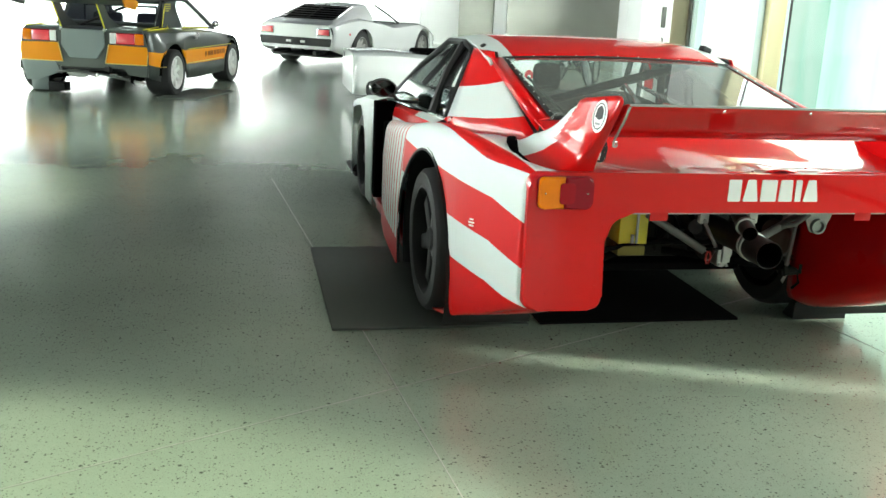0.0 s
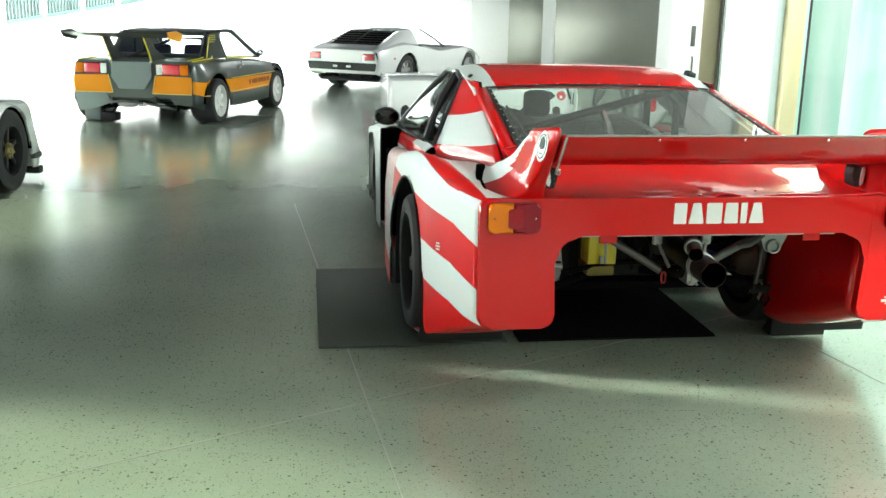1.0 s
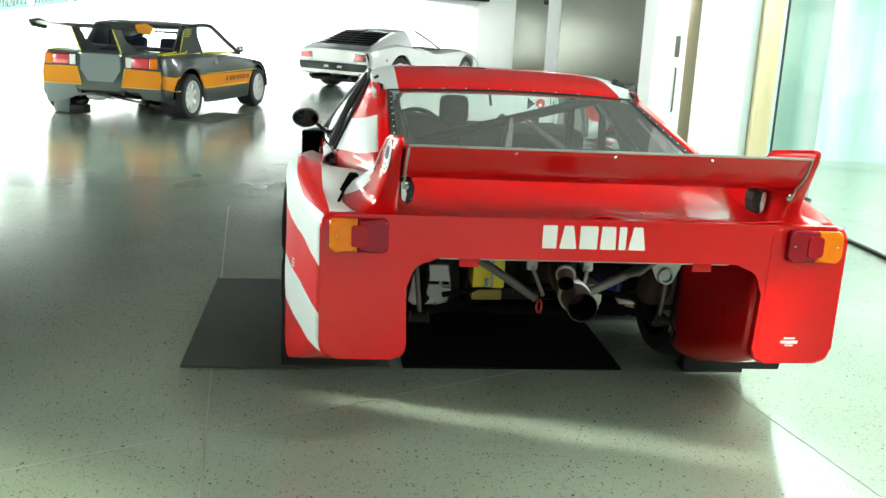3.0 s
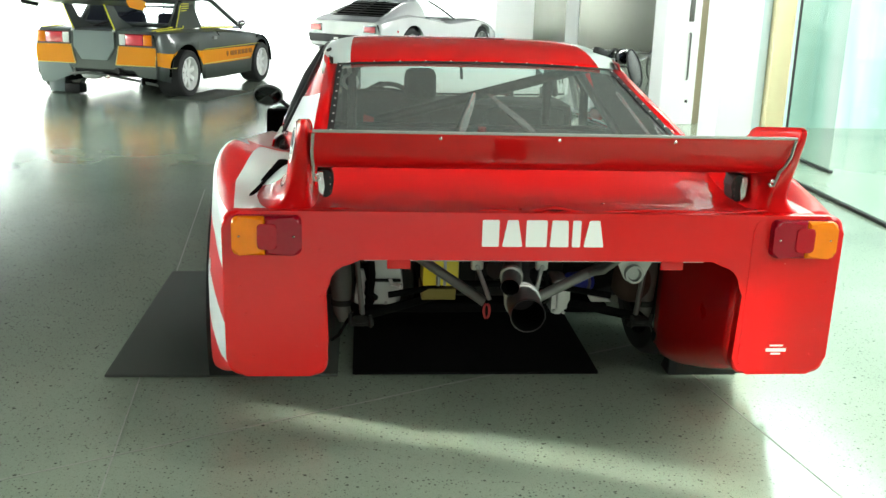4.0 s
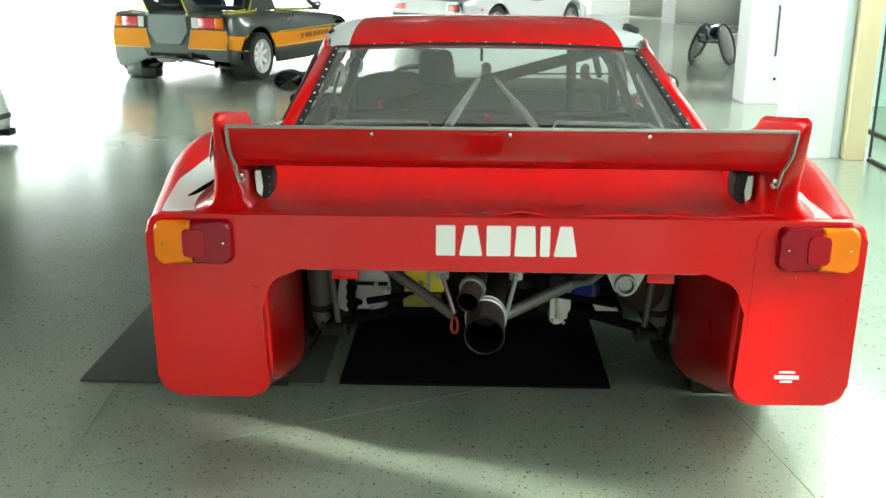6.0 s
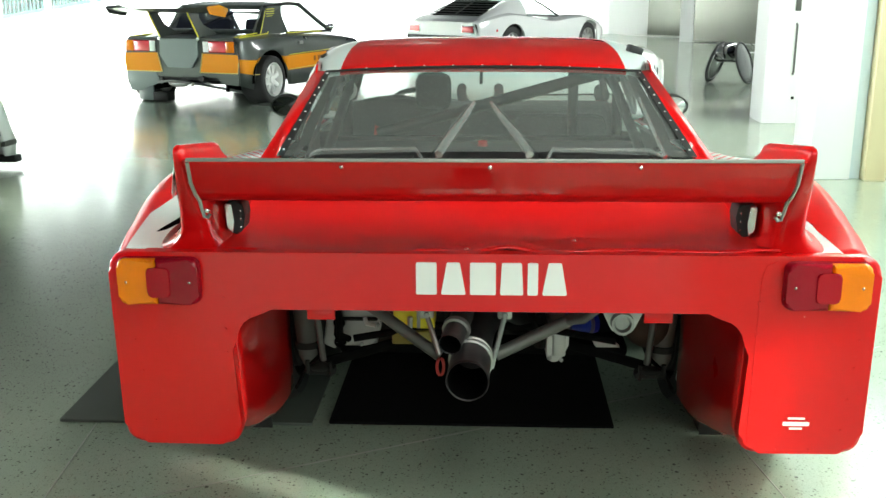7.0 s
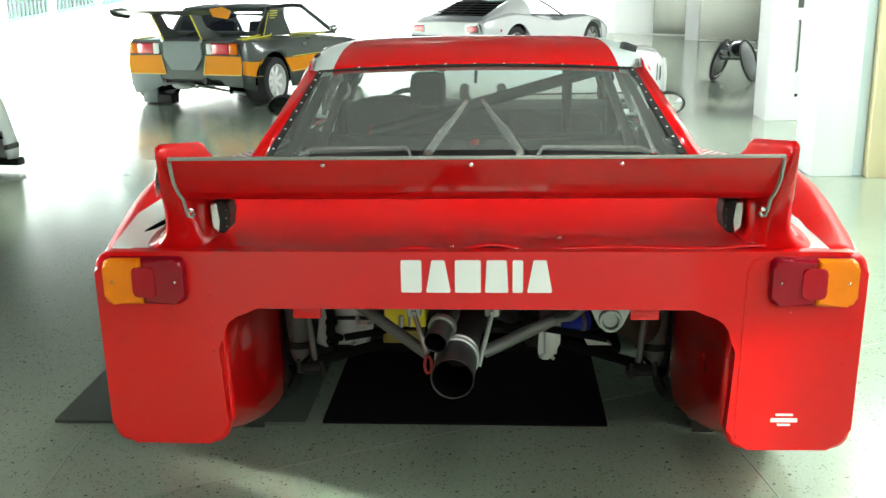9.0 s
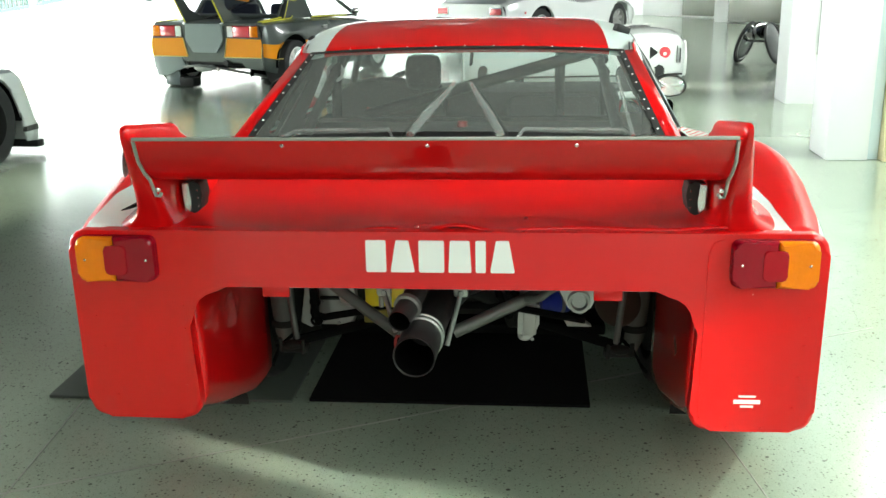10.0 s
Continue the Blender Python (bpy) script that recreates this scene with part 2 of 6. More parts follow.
bronze = material("bronze_anodised", (0.30, 0.25, 0.17), 0.35, metal=0.6, vary=0.08)
gold_frame = material("gold_anodised", (0.78, 0.68, 0.42), 0.45, metal=0.2, vary=0.06)
pale_blue = material("pale_blue_glass", (0.62, 0.73, 0.75), 0.15, coat=0.4, vary=0.04)
gasket = material("gasket", (0.015, 0.015, 0.015), 0.6)
stainless = material("stainless", (0.30, 0.305, 0.27), 0.4, metal=0.7, bump=0.15, bump_scale=20, vary=0.12, vary_scale=1.2)
paving = material("paving", (0.55, 0.56, 0.54), 0.8, bump=0.3, vary=0.12, vary_scale=1.5)


def glass_material(name, tint=(1, 1, 1), rough=0.0, ior=1.45, haze=0.0):
    """Thin pane: clear see-through mixed with a mirror by the Fresnel gloss, under an optional pale diffuse veil."""
    m = bpy.data.materials.new(name)
    m.use_nodes = True
    n, l = m.node_tree.nodes, m.node_tree.links
    n.remove(n["Principled BSDF"])
    fres, tr, gl, mix = n.new("ShaderNodeFresnel"), n.new("ShaderNodeBsdfTransparent"), n.new("ShaderNodeBsdfGlossy"), n.new("ShaderNodeMixShader")
    fres.inputs[0].default_value = ior
    tr.inputs[0].default_value = (*tint, 1)
    gl.inputs["Roughness"].default_value = rough
    l.new(fres.outputs[0], mix.inputs[0])
    l.new(tr.outputs[0], mix.inputs[1])
    l.new(gl.outputs[0], mix.inputs[2])
    out = mix.outputs[0]
    if haze:
        veil, film = n.new("ShaderNodeMixShader"), n.new("ShaderNodeBsdfDiffuse")
        film.inputs[0].default_value = (0.7, 0.75, 0.7, 1)
        veil.inputs[0].default_value = haze
        l.new(out, veil.inputs[1])
        l.new(film.outputs[0], veil.inputs[2])
        out = veil.outputs[0]
    l.new(out, n["Material Output"].inputs[0])
    return m


clear_glass = glass_material("clear_glass", (0.93, 0.98, 0.95), 0.0, 1.22)
front_glass = glass_material("front_glass", (0.60, 0.68, 0.645), 0.0, 1.22)
# the rear pane's pale veil paints in the hazy reflections of the hall
smoked_plastic = glass_material("smoked_plastic", (0.76, 0.81, 0.79), 0.015, haze=0.10)
side_glass = glass_material("side_glass", (0.20, 0.23, 0.22), 0.0)
car_glass = glass_material("car_glass", (0.82, 0.87, 0.85), 0.0)


def concrete_floor():
    """Ground and polished concrete: cloudy grey cement with dark and light aggregate chips, and a gloss that varies."""
    m = bpy.data.materials.new("polished_concrete")
    m.use_nodes = True
    n, l = m.node_tree.nodes, m.node_tree.links
    b = n["Principled BSDF"]
    tc = n.new("ShaderNodeTexCoord")
    cloud = n.new("ShaderNodeTexNoise")
    cloud.inputs["Scale"].default_value, cloud.inputs["Detail"].default_value = 0.9, 8
    l.new(tc.outputs["Object"], cloud.inputs["Vector"])
    ramp = n.new("ShaderNodeValToRGB")
    ramp.color_ramp.elements[0].position, ramp.color_ramp.elements[0].color = 0.3, (0.240, 0.298, 0.232, 1)
    ramp.color_ramp.elements[1].position, ramp.color_ramp.elements[1].color = 0.7, (0.316, 0.385, 0.302, 1)
    l.new(cloud.outputs["Fac"], ramp.inputs[0])
    last = ramp.outputs[0]
    for scale, lo, hi, spread, colour, amount in ((31, 0.15, 0.25, 0.62, (0.03, 0.03, 0.026), 0.8), (74, 0.20, 0.34, 0.55, (0.05, 0.047, 0.038), 0.75), (120, 0.18, 0.36, 0.22, (0.46, 0.48, 0.40), 0.3), (210, 0.18, 0.40, 0.25, (0.10, 0.098, 0.08), 0.6), (57, 0.20, 0.32, 0.46, (0.055, 0.052, 0.044), 0.8), (95, 0.20, 0.34, 0.36, (0.09, 0.08, 0.06), 0.7), (48, 0.12, 0.24, 0.7, (0.46, 0.47, 0.40), 0.22), (140, 0.15, 0.3, 0.4, (0.16, 0.155, 0.13), 0.55), (11, 0.03, 0.05, 0.12, (0.02, 0.02, 0.02), 0.9)):
        v = n.new("ShaderNodeTexVoronoi")
        v.inputs["Scale"].default_value = scale
        l.new(tc.outputs["Object"], v.inputs["Vector"])
        pick = n.new("ShaderNodeSeparateColor")
        l.new(v.outputs["Color"], pick.inputs[0])
        size = n.new("ShaderNodeMapRange")
        size.inputs[1].default_value, size.inputs[2].default_value = lo, hi
        size.inputs[3].default_value, size.inputs[4].default_value = 1, 0
        # chips of uneven size: some cells have none
        d = mathnode(n, l, "ADD", v.outputs["Distance"], mathnode(n, l, "MULTIPLY", pick.outputs[0], spread))
        l.new(d, size.inputs[0])
        mix = n.new("ShaderNodeMix")
        mix.data_type = "RGBA"
        l.new(mathnode(n, l, "MULTIPLY", size.outputs[0], amount), mix.inputs[0])
        l.new(last, mix.inputs[6])
        mix.inputs[7].default_value = (*colour, 1)
        last = mix.outputs[2]
    l.new(last, b.inputs["Base Color"])
    wear = n.new("ShaderNodeTexNoise")
    wear.inputs["Scale"].default_value, wear.inputs["Detail"].default_value = 2.2, 2.5
    l.new(tc.outputs["Object"], wear.inputs["Vector"])
    rr = n.new("ShaderNodeMapRange")
    rr.inputs[3].default_value, rr.inputs[4].default_value = 0.14, 0.26
    l.new(wear.outputs["Fac"], rr.inputs[0])
    l.new(rr.outputs[0], b.inputs["Roughness"])
    bp = n.new("ShaderNodeBump")
    bp.inputs["Strength"].default_value, bp.inputs["Distance"].default_value = 0.04, 0.004
    l.new(wear.outputs["Fac"], bp.inputs["Height"])
    l.new(bp.outputs[0], b.inputs["Normal"])
    b.inputs["Coat Weight"].default_value = 0.5
    b.inputs["Coat Roughness"].default_value = 0.16
    return m


floor_mat = concrete_floor()


# ---- building helpers ----
def part(name, bm, mat, parent=None, label="", smooth=True, sharp=38):
    me = bpy.data.meshes.new(name)
    bmesh.ops.remove_doubles(bm, verts=bm.verts, dist=1e-5)
    bmesh.ops.recalc_face_normals(bm, faces=bm.faces)
    if smooth:
        for f in bm.faces:
            f.smooth = len(f.verts) <= 8
        for e in bm.edges:
            if len(e.link_faces) == 2 and e.calc_face_angle(0) > radians(sharp):
                e.smooth = False
    bm.to_mesh(me)
    bm.free()
    for m in mat if isinstance(mat, (list, tuple)) else (mat,):
        me.materials.append(m)
    ob = new(name, me)
    if parent is not None:
        ob.parent = parent
    if label:
        ob["label"] = label
    return ob


def thing(name, label, category, m=None, group="", kind=""):
    ob = new(name)
    if m is not None:
        ob.matrix_world = m
    return tagged(ob, label, category, group, kind)


def box(bm, lo, hi, bevel=0.0, m=None, segments=2):
    lo, hi = Vector(lo), Vector(hi)
    made = bmesh.ops.create_cube(bm, size=1, matrix=Matrix.Translation((lo + hi) / 2) @ Matrix.Diagonal((*(hi - lo), 1)))["verts"]
    if bevel:
        edges = list({e for v in made for e in v.link_edges})
        out = bmesh.ops.bevel(bm, geom=edges, offset=bevel, segments=segments, affect="EDGES", profile=0.5)
        made = list({v for f in out["faces"] for v in f.verts} | {v for v in made if v.is_valid})
    if m is not None:
        bmesh.ops.transform(bm, matrix=m, verts=made)
    return made


def boxed(lo, hi, bevel=0.0, m=None):
    bm = bmesh.new()
    box(bm, lo, hi, bevel, m)
    return bm


def tube(bm, points, radius, sides=12, caps=True):
    pts = [Vector(p) for p in points]
    rings, up = [], None
    for i, p in enumerate(pts):
        d = (pts[min(i + 1, len(pts) - 1)] - pts[max(i - 1, 0)]).normalized()
        if up is None or abs(d.dot(up)) > 0.98:
            up = Vector((0, 0, 1)) if abs(d.z) < 0.9 else Vector((1, 0, 0))
        u = d.cross(up).normalized()
        w = u.cross(d).normalized()
        r = radius[i] if isinstance(radius, (list, tuple)) else radius
        rings.append([bm.verts.new(p + r * (math.cos(2 * math.pi * k / sides) * u + math.sin(2 * math.pi * k / sides) * w)) for k in range(sides)])
    for a, b in zip(rings, rings[1:]):
        for k in range(sides):
            bm.faces.new((a[k], a[(k + 1) % sides], b[(k + 1) % sides], b[k]))
    if caps:
        bm.faces.new(rings[0][::-1])
        bm.faces.new(rings[-1])
    return bm


def tubed(points, radius, sides=12, caps=True):
    return tube(bmesh.new(), points, radius, sides, caps)


def loft(rows, closed=False, caps=False):
    """A skin through rows of points, each row of the same count."""
    bm = bmesh.new()
    grid = [[bm.verts.new(p) for p in row] for row in rows]
    n = len(rows[0])
    for a, b in zip(grid, grid[1:]):
        for k in range(n if closed else n - 1):
            j = (k + 1) % n
            bm.faces.new((a[k], a[j], b[j], b[k]))
    if caps:
        bm.faces.new(grid[0][::-1])
        bm.faces.new(grid[-1])
    return bm


def lathe(profile, sides=40, m=None):
    """Turns a profile of (radius, along) round the x axis."""
    bm = bmesh.new()
    rings = [[bm.verts.new((x, r * math.cos(2 * math.pi * k / sides), r * math.sin(2 * math.pi * k / sides))) for k in range(sides)] for r, x in profile]
    for a, b in zip(rings, rings[1:]):
        for k in range(sides):
            j = (k + 1) % sides
            bm.faces.new((a[k], a[j], b[j], b[k]))
    if m is not None:
        bmesh.ops.transform(bm, matrix=m, verts=bm.verts)
    return bm


def rounded(points, radii, steps=5):
    """A closed outline in two coordinates with its corners rounded."""
    out, n = [], len(points)
    for i in range(n):
        p, a, b, r = (Vector(points[i]), Vector(points[i - 1]), Vector(points[(i + 1) % n]), radii[i] if isinstance(radii, (list, tuple)) else radii)
        if r <= 0:
            out.append(p)
            continue
        u, v = (a - p).normalized(), (b - p).normalized()
        half = u.angle(v) / 2
        d = min(r / math.tan(half), 0.49 * (a - p).length, 0.49 * (b - p).length)
        s, e = p + u * d, p + v * d
        for k in range(steps + 1):
            t = k / steps
            out.append((1 - t) ** 2 * s + 2 * t * (1 - t) * p + t * t * e)
    return out


def prism(outline, y0, y1, bevel=0.0, axis="y"):
    """An outline in x and z pushed from y0 to y1 (or in y and z along x), with an edge round the y0 face."""
    bm = bmesh.new()

    def at(p, d):
        return (p[0], d, p[1]) if axis == "y" else (d, p[0], p[1])

    near = [bm.verts.new(at(p, y0)) for p in outline]
    far = [bm.verts.new(at(p, y1)) for p in outline]
    face = bm.faces.new(near)
    bm.faces.new(far[::-1])
    n = len(outline)
    for k in range(n):
        bm.faces.new((near[k], far[k], far[(k + 1) % n], near[(k + 1) % n]))
    if bevel:
        bmesh.ops.bevel(bm, geom=list(face.edges), offset=bevel, segments=3, affect="EDGES", profile=0.5)
    return bm


def curve_at(keys, y):
    """Smooth value at y through keys of (y, value...), flat past the ends."""
    if y <= keys[0][0]:
        return keys[0][1:]
    if y >= keys[-1][0]:
        return keys[-1][1:]
    for i in range(len(keys) - 1):
        if keys[i][0] <= y <= keys[i + 1][0]:
            k0, k1, k2, k3 = keys[max(i - 1, 0)], keys[i], keys[i + 1], keys[min(i + 2, len(keys) - 1)]
            h = k2[0] - k1[0]
            t = (y - k1[0]) / h
            out = []
            for c in range(1, len(k1)):
                m1 = (k2[c] - k0[c]) / max(k2[0] - k0[0], 1e-6) * h
                m2 = (k3[c] - k1[c]) / max(k3[0] - k1[0], 1e-6) * h
                out.append((2 * t**3 - 3 * t**2 + 1) * k1[c] + (t**3 - 2 * t**2 + t) * m1 + (-2 * t**3 + 3 * t**2) * k2[c] + (t**3 - t**2) * m2)
            return tuple(out)


def steps(a, b, n):
    return [a + (b - a) * i / n for i in range(n + 1)]


def arch_floor(y, arches, low):
    """The lower edge of a body side at y: low, or the wheel arch over it."""
    z = low
    for cy, cz, r in arches:
        if abs(y - cy) < r:
            z = max(z, cz + math.sqrt(r * r - (y - cy) ** 2))
    return z


def facing(ob, way):
    """Turns a sheet so that its faces look the given way."""
    way = Vector(way)
    if sum(p.normal.dot(way) * p.area for p in ob.data.polygons) < 0:
        ob.data.flip_normals()
    return ob


def thicken(ob, t):
    md = ob.modifiers.new("thickness", "SOLIDIFY")
    md.thickness, md.offset = t, -1
    return ob


def wheel(parent, x, y, z, r, w, face, rim_mat, spokes=5, rim_r=0.66, name="wheel", lean=0.0, thick=0.15, hub_mat=None):
    """A tyre with its rim; face is +1 or -1, the side on which the spokes show."""
    m = pose(x, y, z, 0, lean, 0) @ pose(0, 0, 0, 0, 0, 0 if face > 0 else 180)
    rr = r * rim_r
    prof = [(rr, -w / 2), (r * 0.93, -w / 2), (r * 0.985, -w * 0.44), (r, -w * 0.34), (r, w * 0.34), (r * 0.985, w * 0.44), (r * 0.93, w / 2 - 0.004), (r * 0.80, w / 2), (rr * 1.02, w / 2 - 0.006), (rr, w / 2 - 0.02)]
    tyre = part(name, lathe(prof, 48, m), rubber, parent)
    d = w / 2 - 0.012
    bm = lathe([(rr * 1.0, -w / 2), (rr * 1.03, d + 0.004), (rr * 0.97, d + 0.008), (rr * 0.93, d - 0.01), (rr * 0.88, d - 0.07), (rr * 0.86, -w / 2), (rr * 0.3, -w / 2)], 48)
    for k in range(spokes):
        a = 2 * math.pi * k / spokes + 0.3
        box(bm, (d - 0.075, rr * 0.18, -rr * thick), (d - 0.03, rr * 0.92, rr * thick), 0.012, pose(0, 0, 0, math.degrees(a), 0, 0))
    for p in ([(0.001, d - 0.02), (rr * 0.2, d - 0.02), (rr * 0.24, d - 0.03), (rr * 0.26, d - 0.08)],):
        b2 = lathe(p, 24)
        tmp = bpy.data.meshes.new("tmp")
        b2.to_mesh(tmp)
        b2.free()
        bm.from_mesh(tmp)
        bpy.data.meshes.remove(tmp)
    bmesh.ops.transform(bm, matrix=m, verts=bm.verts)
    rim = part("rim", bm, rim_mat, tyre)
    if hub_mat:
        part("hub", lathe([(0.001, d + 0.006), (rr * 0.13, d + 0.006), (rr * 0.17, d - 0.006), (rr * 0.30, d - 0.012), (rr * 0.33, d - 0.03)], 24, m), hub_mat, rim, "brass-coloured hub")
        for k in range(5):
            a = 2 * math.pi * k / 5 + 0.9
            part("wheel_nut", lathe([(0.001, d + 0.004), (0.011, d + 0.002), (0.013, d - 0.014)], 6, m @ pose(0, rr * 0.23 * math.cos(a), rr * 0.23 * math.sin(a))), steel, rim)
    return tyre


# ---- the hall ----
def slab(name, lo, hi, mat, label="", category="", bevel=0.0):
    return tagged(part(name, boxed(lo, hi, bevel), mat, smooth=bool(bevel)), label, category, kind="structure")


floor = slab("floor", (-14, -9.2, -0.2), (9, 30, 0), floor_mat, "polished grey concrete floor with dark aggregate", "floor")


def joint(a, b, w=0.005):
    a, b = Vector(a), Vector(b)
    d = b - a
    m = Matrix.Translation((*((a + b) / 2), 0)) @ Matrix.Rotation(math.atan2(d.y, d.x), 4, "Z")
    return part("joint", boxed((-d.length / 2, -w / 2, -0.003), (d.length / 2, w / 2, 0.0012), 0, m), joint_fill, floor, smooth=False)


joint_fill = material("joint_filler", (0.25, 0.275, 0.23), 0.5, vary=0.25, vary_scale=6)
joint((-6.2, -2.25), (1.6, 1.64), 0.006)
joint((-1.02, -3.0), (-1.62, 4.2))
joint((0.72, 1.35), (1.5, -3.6))

ceiling = slab("ceiling", (-9, -9.2, 3.6), (3.3, 9.0, 3.8), dark_ceiling, "dark grey ceiling", "ceiling")
# unseen roof opening, added so that the sun lays its patch by the coupe
ROOF_EDGE = [(-0.55, 9.0), (9.0, 9.0), (9.0, 30.0), (-14.0, 30.0), (-14.0, 14.5), (0.7, 14.5)]
tagged(part("ceiling_north", loft([[(x, y, 3.6) for x, y in ROOF_EDGE], [(x, y, 3.8) for x, y in ROOF_EDGE]], closed=True, caps=True), dark_ceiling, smooth=False), "dark grey ceiling beside the added roof opening", "ceiling", kind="structure")
# dark screens added round the opening to trim the sun and hide the sky
for a, b in (((-0.55, 9.0), (0.7, 14.5)), ((0.7, 14.52), (-14.0, 14.52)), ((-14.0, 8.98), (-0.55, 8.98))):
    d = Vector((b[0] - a[0], b[1] - a[1], 0))
    m = Matrix.Translation((a[0], a[1], 3.8)) @ Matrix.Rotation(math.atan2(d.y, d.x), 4, "Z")
    tagged(part("roof_light_wall", boxed((0, -0.08, 0), (d.length, 0.0, 2.2), 0, m), dark_ceiling, smooth=False), "unseen dark screen round the added roof opening", "wall", kind="structure")
slab("ceiling_west", (-14, -9.2, 3.6), (-9, 8.98, 3.8), dark_ceiling, "dark grey ceiling", "ceiling")
slab("wall_south", (-14, -9.4, 0), (9, -9.2, 3.8), plaster, "white plastered wall", "wall")
slab("wall_west", (-14.2, -9.4, 0), (-14, 30, 3.8), plaster, "white plastered wall", "wall")

# glass front on the east side: frames along x = 2.9
GX = 2.9


def glass_bay(n, y0, y1, frame_mat, colour, GX=GX):
    top = slab(f"window_{n}", (GX - 0.02, y0, 3.35), (GX + 0.1, y1, 3.6), frame_mat, f"{colour} framed floor-to-ceiling glass bay", "window")
    part("sill", boxed((GX + 0.005, y0, 0.0), (GX + 0.045, y1, 0.022), 0.004), gasket, top)
    facing(part("pane", loft([[(GX + 0.02, y0 + 0.02, 0.022), (GX + 0.02, y1 - 0.02, 0.022)], [(GX + 0.02, y0 + 0.02, 3.35), (GX + 0.02, y1 - 0.02, 3.35)]]), front_glass, top, smooth=False), (-1, 0, 0))
    part("gasket", boxed((GX + 0.012, y1 - 0.016, 0.03), (GX + 0.03, y1 - 0.004, 3.35)), gasket, top, smooth=False)
    return top


def post(name, lo, hi, mat, label):
    ob = slab(name, lo, hi, mat, label, "window frame", 0.006)
    return ob


glass_bay(1, -9.2, -4.4, gold_frame, "gold-brown")
glass_bay(2, -4.3, -2.3, gold_frame, "gold-brown")
glass_bay(3, -2.2, 4.98, gold_frame, "gold-brown")
post("window_frame_gold", (2.745, 5.0, 0), (2.9, 5.12, 3.6), gold_frame, "pale gold anodised door post")
post("window_frame_a", (2.85, -4.4, 0), (3.0, -4.3, 3.6), gold_frame, "pale gold anodised mullion")
post("window_frame_b", (2.85, -2.3, 0), (3.0, -2.2, 3.6), gold_frame, "pale gold anodised mullion")
glass_bay(4, 5.14, 8.0, bronze, "bronze", 3.40)
post("window_frame_bronze", (3.155, 8.02, 0), (3.395, 8.25, 3.6), bronze, "bronze anodised door post")
slab("trim_pillar", (2.665, 5.10, 0), (2.743, 5.115, 3.6), pale_blue, "pale blue glass strip between pillar and door post", "trim")
slab("pillar_front", (2.36, 5.06, 0), (2.66, 5.5, 3.6), plaster, "white square plastered pillar", "pillar", 0.008)
slab("pillar_back", (2.765, 7.94, 0), (3.15, 8.4, 3.6), plaster, "white square plastered pillar", "pillar", 0.008)
slab("wall_east", (3.42, 7.95, 0), (9, 8.15, 3.6), plaster, "white plastered wall beyond the glass front", "wall")

# outside the glass front
slab("pavement", (3.0, -12, -0.05), (40, 7.9, -0.03), paving, "pale concrete paving in front of the glass", "pavement")
def outdoor_glow():
    """Glowing backdrop: hazy daylight outside painted as emission, in soft upright streaks of mint and white."""
    m = bpy.data.materials.new("outdoor_glow")
    m.use_nodes = True
    n, l = m.node_tree.nodes, m.node_tree.links
    n.remove(n["Principled BSDF"])
    tc, mp, nz, ramp_, em = n.new("ShaderNodeTexCoord"), n.new("ShaderNodeMapping"), n.new("ShaderNodeTexNoise"), n.new("ShaderNodeValToRGB"), n.new("ShaderNodeEmission")
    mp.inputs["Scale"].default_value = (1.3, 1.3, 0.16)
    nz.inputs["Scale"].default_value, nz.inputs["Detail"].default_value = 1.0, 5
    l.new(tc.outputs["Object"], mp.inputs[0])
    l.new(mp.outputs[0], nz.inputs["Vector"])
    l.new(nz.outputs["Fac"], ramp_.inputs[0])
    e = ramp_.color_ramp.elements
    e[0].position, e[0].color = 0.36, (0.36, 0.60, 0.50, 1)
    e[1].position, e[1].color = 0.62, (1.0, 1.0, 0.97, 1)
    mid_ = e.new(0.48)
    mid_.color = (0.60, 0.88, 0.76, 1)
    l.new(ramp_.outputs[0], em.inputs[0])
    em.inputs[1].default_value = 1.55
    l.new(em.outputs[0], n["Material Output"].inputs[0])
    return m


glow = outdoor_glow()
slab("backdrop_north", (3.46, 7.86, -0.03), (16, 7.92, 5.5), glow, "glowing pale green backdrop outside the glass", "backdrop")
slab("backdrop", (16, -26, -0.5), (16.2, 8.0, 9), glow, "glowing pale green backdrop outside the glass", "backdrop")
for n_, (px, py) in enumerate(((6.2, 6.6), (7.5, 3.6), (5.2, 2.0))):
    slab("column_outside", (px, py, -0.03), (px + 0.22, py + 0.22, 4.0), plaster, "slim white column outside the glass", "column", 0.01)
slab("wall_east_upper", (2.9, -9.2, 3.6), (3.3, 8.0, 3.9), plaster, "white lintel over the glass front", "wall")

# ramp behind the cars: white parapet that climbs along a diagonal
RA, RD = Vector((-1.83, 18.7)), Vector((0.66, 0.7513)).normalized()
RN = Vector((RD.y, -RD.x))


def along(s, off=0.0):
    p = RA + RD * s + RN * off
    return p.x, p.y


def ramp_top(s):
    return 2.10 + 0.147 * s


def ramp():
    rows = []
    for s in steps(-16, 12, 28):
        (x0, y0), (x1, y1) = along(s, 0), along(s, -0.2)
        h = max(0.15, ramp_top(s))
        rows.append([(x0, y0, 0), (x0, y0, h), (x1, y1, h), (x1, y1, 0)])
    wall = tagged(part("wall_ramp", loft(rows, caps=True), plaster, sharp=20), "white parapet wall of a climbing ramp", "wall", kind="structure")
    return wall


ramp_wall = ramp()
rows = []
